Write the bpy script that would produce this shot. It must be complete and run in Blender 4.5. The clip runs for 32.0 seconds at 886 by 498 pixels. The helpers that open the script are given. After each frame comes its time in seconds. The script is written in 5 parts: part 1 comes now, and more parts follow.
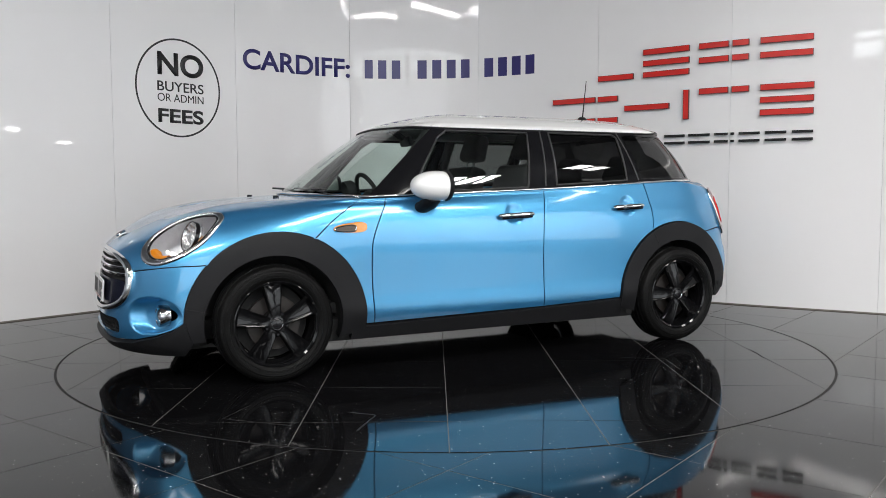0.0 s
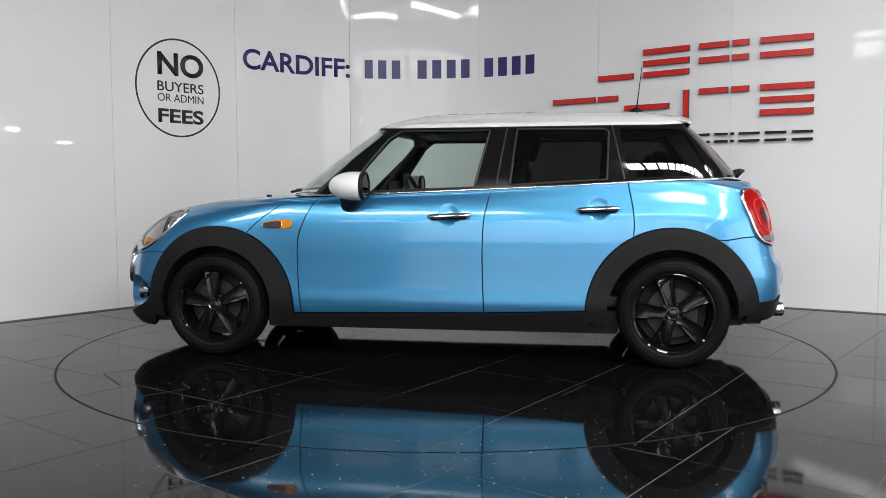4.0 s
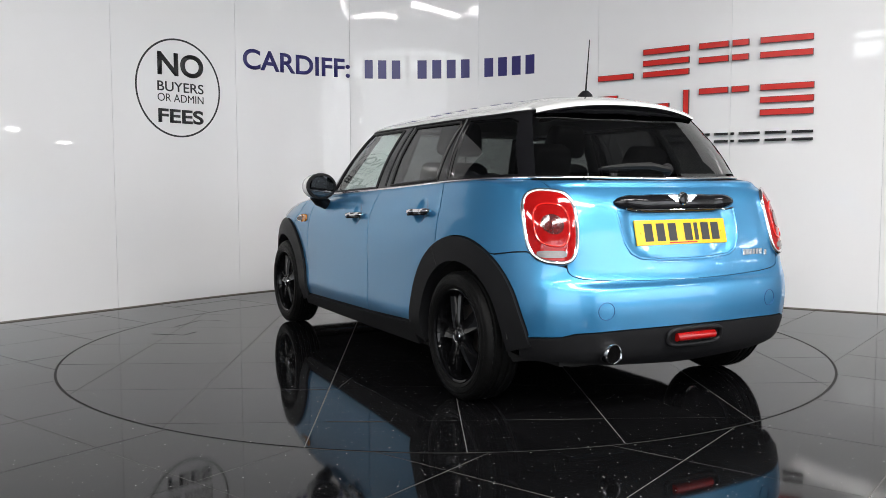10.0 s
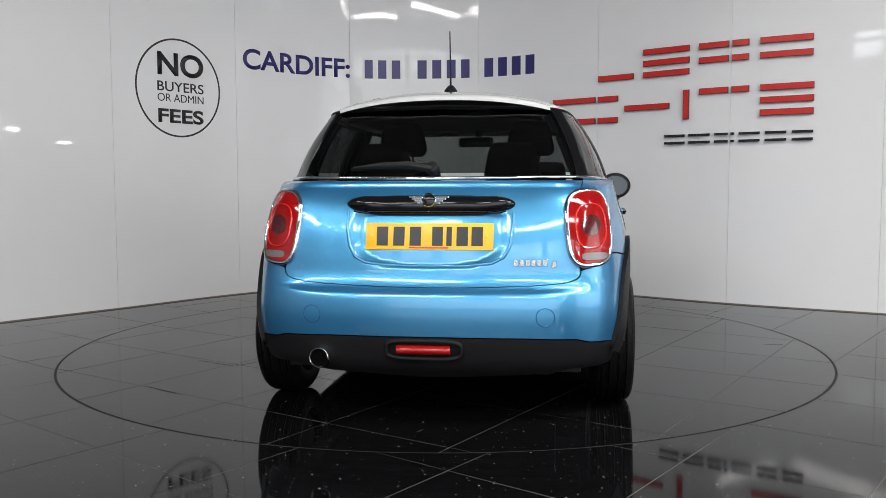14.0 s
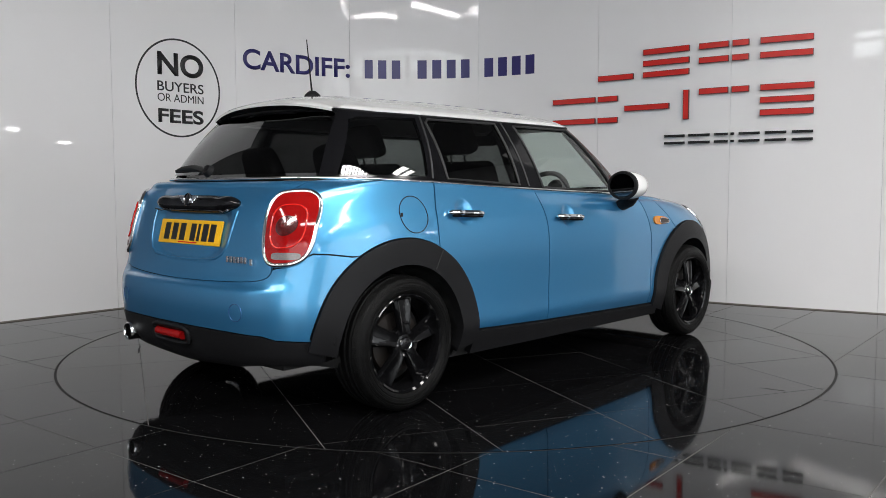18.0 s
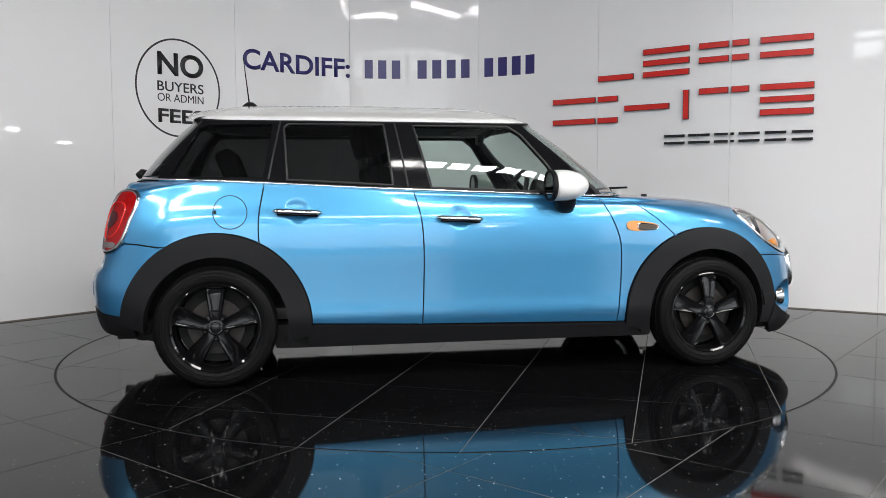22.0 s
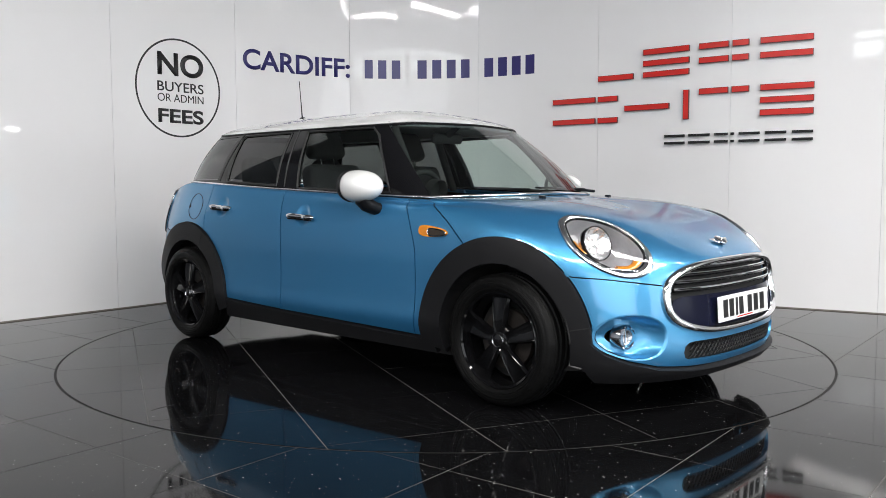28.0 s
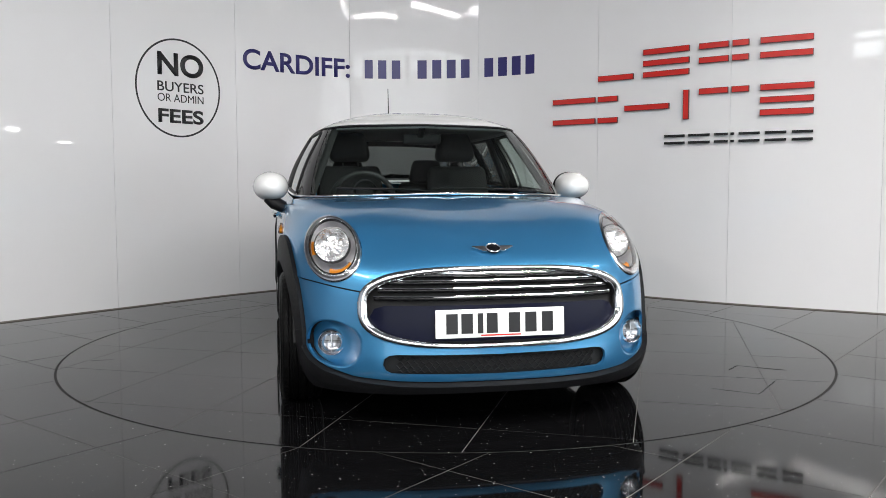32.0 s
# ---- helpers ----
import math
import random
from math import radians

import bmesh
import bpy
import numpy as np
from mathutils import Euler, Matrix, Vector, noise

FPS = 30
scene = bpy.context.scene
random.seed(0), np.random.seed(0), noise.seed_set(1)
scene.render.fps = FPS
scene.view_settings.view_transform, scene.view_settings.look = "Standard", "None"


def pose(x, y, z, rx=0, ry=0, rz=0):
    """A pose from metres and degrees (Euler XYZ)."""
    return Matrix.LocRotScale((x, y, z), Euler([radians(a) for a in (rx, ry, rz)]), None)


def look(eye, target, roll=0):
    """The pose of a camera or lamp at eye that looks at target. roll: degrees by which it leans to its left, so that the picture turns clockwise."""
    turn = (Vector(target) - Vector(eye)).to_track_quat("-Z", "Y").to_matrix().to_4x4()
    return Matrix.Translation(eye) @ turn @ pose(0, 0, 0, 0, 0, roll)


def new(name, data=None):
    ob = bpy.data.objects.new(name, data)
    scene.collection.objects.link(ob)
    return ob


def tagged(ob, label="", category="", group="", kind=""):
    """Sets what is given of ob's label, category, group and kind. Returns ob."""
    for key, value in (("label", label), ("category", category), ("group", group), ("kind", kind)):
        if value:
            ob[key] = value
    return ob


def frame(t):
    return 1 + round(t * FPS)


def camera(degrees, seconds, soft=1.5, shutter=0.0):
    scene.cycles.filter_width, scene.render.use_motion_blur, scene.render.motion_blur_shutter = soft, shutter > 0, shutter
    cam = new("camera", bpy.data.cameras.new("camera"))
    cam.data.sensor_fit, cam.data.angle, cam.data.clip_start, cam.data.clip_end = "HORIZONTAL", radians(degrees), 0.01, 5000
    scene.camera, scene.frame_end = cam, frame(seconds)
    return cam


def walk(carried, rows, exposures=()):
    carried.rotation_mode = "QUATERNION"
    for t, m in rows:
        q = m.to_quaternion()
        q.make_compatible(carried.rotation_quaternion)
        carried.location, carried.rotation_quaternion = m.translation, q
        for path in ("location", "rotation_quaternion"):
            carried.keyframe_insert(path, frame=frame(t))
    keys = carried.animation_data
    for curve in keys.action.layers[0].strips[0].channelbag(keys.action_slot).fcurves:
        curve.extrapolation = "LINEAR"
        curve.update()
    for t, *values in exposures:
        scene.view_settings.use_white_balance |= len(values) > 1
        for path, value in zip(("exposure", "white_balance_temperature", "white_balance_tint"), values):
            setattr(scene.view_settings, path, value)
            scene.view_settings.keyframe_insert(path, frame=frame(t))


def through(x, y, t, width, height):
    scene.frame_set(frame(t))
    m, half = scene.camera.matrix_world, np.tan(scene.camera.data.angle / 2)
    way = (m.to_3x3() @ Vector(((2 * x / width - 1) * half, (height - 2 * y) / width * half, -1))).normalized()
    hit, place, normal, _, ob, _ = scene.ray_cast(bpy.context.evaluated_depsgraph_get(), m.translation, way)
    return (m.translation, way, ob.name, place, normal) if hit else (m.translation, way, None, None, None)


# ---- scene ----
# One still camera on a tripod in front of the turntable.
cam = camera(55.22, 32.0, soft=0.75)
EYE = look((0.0, -5.2752, 0.972), (-0.0118, -0.2886, 0.606), -0.15)
walk(cam, [(0, EYE), (32.0, EYE)], [(0, 0.32), (2, 0.30), (5, 0.26), (6, 0.28), (7, 0.46), (9, 0.48), (11, 0.46), (12, 0.20), (13, 0.16), (16, 0.13), (18, 0.12), (19, 0.42), (20, 0.32), (21, 0.28), (23, 0.29), (26, 0.36), (28, 0.53), (29.5, 0.58), (32, 0.41)])


def heading(t):
    """The way the car points at t seconds, in degrees from +x: the turntable goes clockwise."""
    return 64.48 - 8.906 * (t - 16) - 0.41 * ((t - 16) / 16) ** 2


# ---- light: rooflights, and added fill lamps that brighten the car's sides ----
world = bpy.data.worlds.new("hall_world")
world.use_nodes = True
world.node_tree.nodes["Background"].inputs[0].default_value = (0.75, 0.85, 1.0, 1)
world.node_tree.nodes["Background"].inputs[1].default_value = 0.3
scene.world = world


def area_lamp(name, eye, target, sx, sy, watts, colour=(1.0, 0.97, 0.94)):
    data = bpy.data.lights.new(name, "AREA")
    data.shape, data.size, data.size_y, data.energy, data.color = "RECTANGLE", sx, sy, watts, colour
    ob = new(name, data)
    ob.matrix_world = look(eye, target)
    return ob


CEIL = 5.2
# long rooflights between the rafters, in line with the hall's own slant: middle x, y, length, width, degrees, watts
# the two at 102 degrees are added fill for side walls and flanks
ROOFLIGHTS = [(3.6, -4.4, 4.6, 0.75, 12, 340), (-2.9, -8.1, 3.6, 0.7, 12, 300), (2.2, -8.7, 4.6, 0.6, 12, 230), (6.2, -7.2, 3.8, 0.55, 102, 185), (-5.6, -6.2, 3.4, 0.55, 102, 230), (6.6, -2.0, 0.9, 0.7, 12, 30)]
for x, y, sx, sy, turn, watts in ROOFLIGHTS:
    data = bpy.data.lights.new("rooflight_lamp", "AREA")
    data.shape, data.size, data.size_y, data.energy, data.color = "RECTANGLE", sx, sy, watts, (1.0, 0.97, 0.94)
    new("rooflight_lamp", data).matrix_world = pose(x, y, CEIL - 0.12, 0, 0, turn)
# broad low fill added south and east to lift the car's flanks
area_lamp("shopfront_lamp", (0, -13.85, 2.35), (0, 0, 2.35), 11.0, 3.9, 175, (0.93, 0.97, 1.0))
area_lamp("shopfront_lamp", (8.35, -7.7, 2.35), (0, -7.7, 2.35), 8.8, 3.9, 130, (0.93, 0.97, 1.0))


# ---- materials ----
def material(name, base, rough=0.5, metal=0.0, coat=0.0, vary=0.0, scale=6.0, bump=0.0, bump_scale=60.0, spec=0.5,
             rough_vary=0.0, emit=None, emit_strength=0.0, coord="Object"):
    """A principled material with two scales of tone, gloss variation and fine relief."""
    m = bpy.data.materials.new(name)
    m.use_nodes = True
    nt = m.node_tree
    b = nt.nodes["Principled BSDF"]
    b.inputs["Base Color"].default_value = (*base, 1)
    b.inputs["Roughness"].default_value = rough
    b.inputs["Metallic"].default_value = metal
    b.inputs["Coat Weight"].default_value = coat
    b.inputs["Coat Roughness"].default_value = 0.03
    b.inputs["Specular IOR Level"].default_value = spec
    if emit:
        b.inputs["Emission Color"].default_value = (*emit, 1)
        b.inputs["Emission Strength"].default_value = emit_strength
    tc = nt.nodes.new("ShaderNodeTexCoord")
    if vary or rough_vary:
        n1 = nt.nodes.new("ShaderNodeTexNoise")
        n1.inputs["Scale"].default_value = scale
        n1.inputs["Detail"].default_value = 6
        n1.inputs["Roughness"].default_value = 0.65
        nt.links.new(tc.outputs[coord], n1.inputs["Vector"])
    if vary:
        mix = nt.nodes.new("ShaderNodeMix")
        mix.data_type = "RGBA"
        mix.inputs[6].default_value = (*[c * (1 - vary) for c in base], 1)
        mix.inputs[7].default_value = (*[min(1, c * (1 + vary)) for c in base], 1)
        nt.links.new(n1.outputs["Fac"], mix.inputs[0])
        nt.links.new(mix.outputs[2], b.inputs["Base Color"])
    if rough_vary:
        mr = nt.nodes.new("ShaderNodeMapRange")
        mr.inputs["To Min"].default_value = max(0.0, rough - rough_vary)
        mr.inputs["To Max"].default_value = rough + rough_vary
        nt.links.new(n1.outputs["Fac"], mr.inputs["Value"])
        nt.links.new(mr.outputs[0], b.inputs["Roughness"])
    if bump:
        n2 = nt.nodes.new("ShaderNodeTexNoise")
        n2.inputs["Scale"].default_value = bump_scale
        n2.inputs["Detail"].default_value = 4
        nt.links.new(tc.outputs[coord], n2.inputs["Vector"])
        bp = nt.nodes.new("ShaderNodeBump")
        bp.inputs["Strength"].default_value = bump
        bp.inputs["Distance"].default_value = 0.01
        nt.links.new(n2.outputs["Fac"], bp.inputs["Height"])
        nt.links.new(bp.outputs[0], b.inputs["Normal"])
    return m


def granite_material():
    """Polished black granite tile with pale mineral specks and scuffed gloss."""
    m = material("black_granite_tile", (0.004, 0.004, 0.0045), 0.05, vary=0.4, scale=9, rough_vary=0.035, spec=0.185)
    nt = m.node_tree
    b = nt.nodes["Principled BSDF"]
    tc = nt.nodes["Texture Coordinate"]
    base_link = b.inputs["Base Color"].links[0].from_socket
    mix_prev = base_link
    for scale, size, part_of in ((9, 0.022, 0.30), (26, 0.040, 0.78)):
        vor = nt.nodes.new("ShaderNodeTexVoronoi")
        vor.voronoi_dimensions = "2D"
        vor.inputs["Scale"].default_value = scale
        nt.links.new(tc.outputs["Object"], vor.inputs["Vector"])
        near = nt.nodes.new("ShaderNodeMath")
        near.operation = "LESS_THAN"
        near.inputs[1].default_value = size
        nt.links.new(vor.outputs["Distance"], near.inputs[0])
        sep = nt.nodes.new("ShaderNodeSeparateColor")
        nt.links.new(vor.outputs["Color"], sep.inputs[0])
        some = nt.nodes.new("ShaderNodeMath")
        some.operation = "GREATER_THAN"
        some.inputs[1].default_value = part_of
        nt.links.new(sep.outputs[0], some.inputs[0])
        both = nt.nodes.new("ShaderNodeMath")
        both.operation = "MULTIPLY"
        nt.links.new(near.outputs[0], both.inputs[0])
        nt.links.new(some.outputs[0], both.inputs[1])
        tone = nt.nodes.new("ShaderNodeMath")
        tone.operation = "MULTIPLY"
        nt.links.new(both.outputs[0], tone.inputs[0])
        nt.links.new(sep.outputs[1], tone.inputs[1])
        mix = nt.nodes.new("ShaderNodeMix")
        mix.data_type = "RGBA"
        mix.inputs[7].default_value = (0.85, 0.85, 0.83, 1)
        nt.links.new(tone.outputs[0], mix.inputs[0])
        nt.links.new(mix_prev, mix.inputs[6])
        mix_prev = mix.outputs[2]
    nt.links.new(mix_prev, b.inputs["Base Color"])
    return m


def glass_material(name, tint, rough=0.0, through=0.8):
    """Thin tinted pane: it lets light straight through and mirrors by its gloss."""
    m = bpy.data.materials.new(name)
    m.use_nodes = True
    nt = m.node_tree
    nt.nodes.remove(nt.nodes["Principled BSDF"])
    out = nt.nodes["Material Output"]
    tr = nt.nodes.new("ShaderNodeBsdfTransparent")
    tr.inputs[0].default_value = (*[c * through for c in tint], 1)
    gl = nt.nodes.new("ShaderNodeBsdfGlossy")
    gl.inputs["Color"].default_value = (1, 1, 1, 1)
    gl.inputs["Roughness"].default_value = rough
    lw = nt.nodes.new("ShaderNodeLayerWeight")
    lw.inputs["Blend"].default_value = 0.5
    pw = nt.nodes.new("ShaderNodeMath")
    pw.operation = "POWER"
    pw.inputs[1].default_value = 4.5
    nt.links.new(lw.outputs["Facing"], pw.inputs[0])
    fr = nt.nodes.new("ShaderNodeMath")
    fr.operation = "MULTIPLY_ADD"
    fr.inputs[1].default_value, fr.inputs[2].default_value = 0.9, 0.06
    nt.links.new(pw.outputs[0], fr.inputs[0])
    mx = nt.nodes.new("ShaderNodeMixShader")
    nt.links.new(fr.outputs[0], mx.inputs[0])
    nt.links.new(tr.outputs[0], mx.inputs[1])
    nt.links.new(gl.outputs[0], mx.inputs[2])
    nt.links.new(mx.outputs[0], out.inputs[0])
    return m


WHITE_PANEL = material("gloss_white_wall_panel", (0.80, 0.79, 0.79), 0.022, vary=0.02, scale=1.2, rough_vary=0.012, bump=0.03, bump_scale=3.0, spec=0.36)
SEAM = material("wall_joint_strip", (0.66, 0.66, 0.67), 0.3, vary=0.05)
GRANITE = granite_material()
GROUT = material("dark_grout", (0.135, 0.132, 0.126), 0.85, vary=0.35, scale=25, bump=0.3, bump_scale=200)
RING_GAP = material("ring_gap_black", (0.008, 0.008, 0.008), 0.7, vary=0.3)
SCUFF = material("grey_skirting_dirt", (0.16, 0.145, 0.12), 0.6, vary=0.5, scale=14)
INK_BLACK = material("black_vinyl_lettering", (0.012, 0.012, 0.013), 0.35, vary=0.15)
INK_BLUE = material("navy_blue_vinyl_lettering", (0.022, 0.018, 0.13), 0.35, vary=0.12)
SIGN_RED = material("red_acrylic_sign", (0.60, 0.022, 0.016), 0.25, vary=0.06, scale=4)
SIGN_EDGE = material("dark_red_sign_edge", (0.09, 0.008, 0.007), 0.4, vary=0.1)
SIGN_BLACK = material("black_acrylic_sign", (0.012, 0.012, 0.012), 0.2, vary=0.1)
HALL_SIDE = material("hall_blue_grey_cladding", (0.36, 0.38, 0.42), 0.7, vary=0.15, scale=2, bump=0.1, bump_scale=20)
HALL_GREY = material("hall_grey_cladding", (0.55, 0.55, 0.56), 0.7, vary=0.12, scale=2, bump=0.1, bump_scale=20)
HALL_DARK = material("hall_ceiling_dark", (0.22, 0.22, 0.23), 0.8, vary=0.15, scale=2, bump=0.1, bump_scale=15)
STEEL = material("painted_hall_steel", (0.30, 0.31, 0.33), 0.45, vary=0.1, scale=8, bump=0.05)
LAMP_GLOW = material("lamp_diffuser", (0.9, 0.9, 0.9), 0.4, emit=(1.0, 0.98, 0.95), emit_strength=6.0)
CLERESTORY = material("bright_sky_behind_glass", (0.8, 0.85, 0.9), 0.5, emit=(0.92, 0.97, 1.0), emit_strength=7.0)
FILL_GLOW = material("fill_panel_glow", (0.8, 0.85, 0.9), 0.5, emit=(0.92, 0.97, 1.0), emit_strength=0.6)


# ---- mesh helpers ----
def part(name, bm, mat, parent=None, label="", smooth=False):
    """Links a bmesh as one mesh object under a thing or a part."""
    me = bpy.data.meshes.new(name)
    bm.to_mesh(me)
    bm.free()
    return mesh_part(name, me, mat, parent, label, smooth)


def mesh_part(name, me, mat, parent=None, label="", smooth=False):
    me.materials.append(mat)
    if smooth:
        me.polygons.foreach_set("use_smooth", [True] * len(me.polygons))
    ob = new(name, me)
    if parent:
        ob.parent = parent
    return tagged(ob, label=label) if label else ob


def smooth_by_angle(bm, degrees=35):
    lim = radians(degrees)
    for f in bm.faces:
        f.smooth = True
    for e in bm.edges:
        e.smooth = len(e.link_faces) == 2 and e.calc_face_angle(0) < lim
    return bm


def box_bm(cx, cy, cz, sx, sy, sz, bevel=0.0, seg=2, bm=None):
    bm2 = bmesh.new()
    bmesh.ops.create_cube(bm2, size=1)
    bmesh.ops.scale(bm2, vec=(sx, sy, sz), verts=bm2.verts)
    if bevel:
        bmesh.ops.bevel(bm2, geom=bm2.edges[:], offset=bevel, segments=seg, affect="EDGES", profile=0.6)
    bmesh.ops.translate(bm2, vec=(cx, cy, cz), verts=bm2.verts)
    if bm is None:
        return smooth_by_angle(bm2)
    me = bpy.data.meshes.new("tmp")
    bm2.to_mesh(me)
    bm2.free()
    bm.from_mesh(me)
    bpy.data.meshes.remove(me)
    return bm


def lathe_bm(profile, axis="y", steps=48, closed=False):
    """Turns (radius, along) pairs about an axis."""
    bm = bmesh.new()
    rings = []
    for r, a in profile:
        ring = []
        for i in range(steps):
            c, s = math.cos(2 * math.pi * i / steps), math.sin(2 * math.pi * i / steps)
            co = {"y": (r * c, a, r * s), "x": (a, r * c, r * s), "z": (r * c, r * s, a)}[axis]
            ring.append(bm.verts.new(co))
        rings.append(ring)
    pairs = list(zip(rings, rings[1:])) + ([(rings[-1], rings[0])] if closed else [])
    for a, b in pairs:
        for i in range(steps):
            j = (i + 1) % steps
            bm.faces.new((a[i], a[j], b[j], b[i]))
    bmesh.ops.remove_doubles(bm, verts=bm.verts, dist=1e-6)
    bmesh.ops.recalc_face_normals(bm, faces=bm.faces)
    return smooth_by_angle(bm, 40)


def tube_bm(points, radius, steps=10, closed=False, squash=1.0):
    """A round bar along a line of points."""
    bm = bmesh.new()
    pts = [Vector(q) for q in points]
    n = len(pts)
    rings = []
    for i, q in enumerate(pts):
        a = pts[(i - 1) % n] if closed or i else pts[0]
        b = pts[(i + 1) % n] if closed or i < n - 1 else pts[-1]
        way = (b - a).normalized()
        side = way.cross(Vector((0, 0, 1)))
        if side.length < 1e-3:
            side = way.cross(Vector((0, 1, 0)))
        side.normalize()
        up = side.cross(way)
        r = float(radius[i] if isinstance(radius, (list, tuple)) else radius)
        rings.append([bm.verts.new(q + r * (math.cos(k * 2 * math.pi / steps) * side + squash * math.sin(k * 2 * math.pi / steps) * up)) for k in range(steps)])
    for i in range(n if closed else n - 1):
        a, b = rings[i], rings[(i + 1) % n]
        for k in range(steps):
            m = (k + 1) % steps
            bm.faces.new((a[k], a[m], b[m], b[k]))
    if not closed:
        bm.faces.new(rings[0])
        bm.faces.new(rings[-1])
    bmesh.ops.recalc_face_normals(bm, faces=bm.faces)
    return smooth_by_angle(bm, 50)


from mathutils.bvhtree import BVHTree
from mathutils.geometry import delaunay_2d_cdt


def inside(q, poly):
    x, y = q
    hit = False
    n = len(poly)
    for i in range(n):
        x1, y1 = poly[i]
        x2, y2 = poly[i - 1]
        if (y1 > y) != (y2 > y) and x < (x2 - x1) * (y - y1) / (y2 - y1) + x1:
            hit = not hit
    return hit


def far_from(pts, poly, d):
    """Which of the points lie farther than d from the outline, and inside it."""
    p = np.array(pts)
    a = np.array(poly)
    b = np.roll(a, -1, 0)
    ok = np.ones(len(p), bool)
    ins = np.zeros(len(p), bool)
    for (x1, y1), (x2, y2) in zip(a, b):
        dx, dy = x2 - x1, y2 - y1
        k = np.clip(((p[:, 0] - x1) * dx + (p[:, 1] - y1) * dy) / (dx * dx + dy * dy + 1e-12), 0, 1)
        ok &= np.hypot(p[:, 0] - x1 - k * dx, p[:, 1] - y1 - k * dy) > d
        if y1 != y2:
            ins ^= ((y1 > p[:, 1]) != (y2 > p[:, 1])) & (p[:, 0] < (x2 - x1) * (p[:, 1] - y1) / (y2 - y1) + x1)
    return ok, ins


def fill_flat(outer, holes=(), step=0.0, extra=()):
    """Triangles that fill a flat outline with holes, with a grid of inner points. Gives points and triangles."""
    loops = [outer, *holes]
    pts, edges = [], []
    for lp in loops:
        k = len(pts)
        pts += [tuple(q) for q in lp]
        edges += [(k + i, k + (i + 1) % len(lp)) for i in range(len(lp))]
    if step:
        a = np.array(outer)
        gx = np.arange(a[:, 0].min(), a[:, 0].max(), step)
        gy = np.arange(a[:, 1].min(), a[:, 1].max(), step)
        grid = np.array([(x + (step / 2 if j % 2 else 0), y) for j, y in enumerate(gy) for x in gx])
        if len(extra):
            grid = np.concatenate([grid, np.array(extra)])
        ok, ins = far_from(grid, outer, step * 0.45)
        ok &= ins
        for h in holes:
            o2, i2 = far_from(grid, h, step * 0.45)
            ok &= o2 & ~i2
        pts += [tuple(q) for q in grid[ok]]
    vs, _, fs, *_ = delaunay_2d_cdt([Vector(q) for q in pts], edges, [], 0, 1e-6)
    tris = []
    for f in fs:
        c = (vs[f[0]] + vs[f[1]] + vs[f[2]]) / 3
        if inside(c, outer) and not any(inside(c, h) for h in holes):
            tris.append(tuple(f))
    return [tuple(v) for v in vs], tris


def slab_bm(outer, holes=(), top=0.0, thick=0.01):
    """A flat slab with that outline."""
    vs, tris = fill_flat(outer, holes)
    bm = bmesh.new()
    used = {}
    for t in tris:
        for i in t:
            if i not in used:
                used[i] = bm.verts.new((*vs[i], top))
    for t in tris:
        f = bm.faces.new([used[i] for i in t])
        f.normal_update()
        if f.normal.z < 0:
            f.normal_flip()
    rim = [e for e in bm.edges if len(e.link_faces) == 1]
    down = bmesh.ops.extrude_edge_only(bm, edges=rim)
    bmesh.ops.translate(bm, vec=(0, 0, -thick), verts=[g for g in down["geom"] if isinstance(g, bmesh.types.BMVert)])
    bmesh.ops.recalc_face_normals(bm, faces=bm.faces)
    return bm


# ---- floor ----
RING_R = 2.231
TILE = 0.60


def tile_rects(angle, o1, o2, reach, size=TILE):
    """Outlines of square tiles, laid at an angle, from the joint lines o1 and o2."""
    e1 = Vector((math.cos(radians(angle)), math.sin(radians(angle))))
    e2 = Vector((-e1.y, e1.x))
    g = 0.0019
    n = int(reach / size) + 2
    for i in range(-n, n):
        for j in range(-n, n):
            a, b = o1 + i * size, o2 + j * size
            yield [e1 * x + e2 * y for x, y in ((a + g, b + g), (a + size - g, b + g), (a + size - g, b + size - g), (a + g, b + size - g))]


def clip_circle(rect, r, keep_in):
    """Part of a tile inside, or outside, a circle about the origin; None where nothing is left."""
    pts = []
    for i in range(4):
        pts += [rect[i].lerp(rect[(i + 1) % 4], k / 60) for k in range(60)]
    ok = [(q.length <= r) == keep_in for q in pts]
    if not any(ok):
        return None
    if all(ok):
        return rect
    n = len(pts)
    start = next(i for i in range(n) if ok[i] and not ok[i - 1])
    out, last_in = [], None
    for j in range(n + 1):
        i = (start + j) % n
        p, q = pts[i - 1], pts[i]
        if ok[i] != ok[i - 1]:
            a, b = p.copy(), q.copy()
            for _ in range(24):
                m = (a + b) / 2
                if ((m.length <= r) == keep_in) == ok[i - 1]:
                    a = m
                else:
                    b = m
            if ok[i] and last_in is not None:
                t0, t1 = math.atan2(last_in.y, last_in.x), math.atan2(b.y, b.x)
                d = (t1 - t0 + math.pi) % (2 * math.pi) - math.pi
                for k in range(1, 24):
                    t = t0 + d * k / 24
                    out.append(Vector((r * math.cos(t), r * math.sin(t))))
            last_in = b
            if j < n:
                out.append(b)
        if ok[i] and j < n and i % 60 == 0:
            out.append(q)
    return out if len(out) > 2 else None


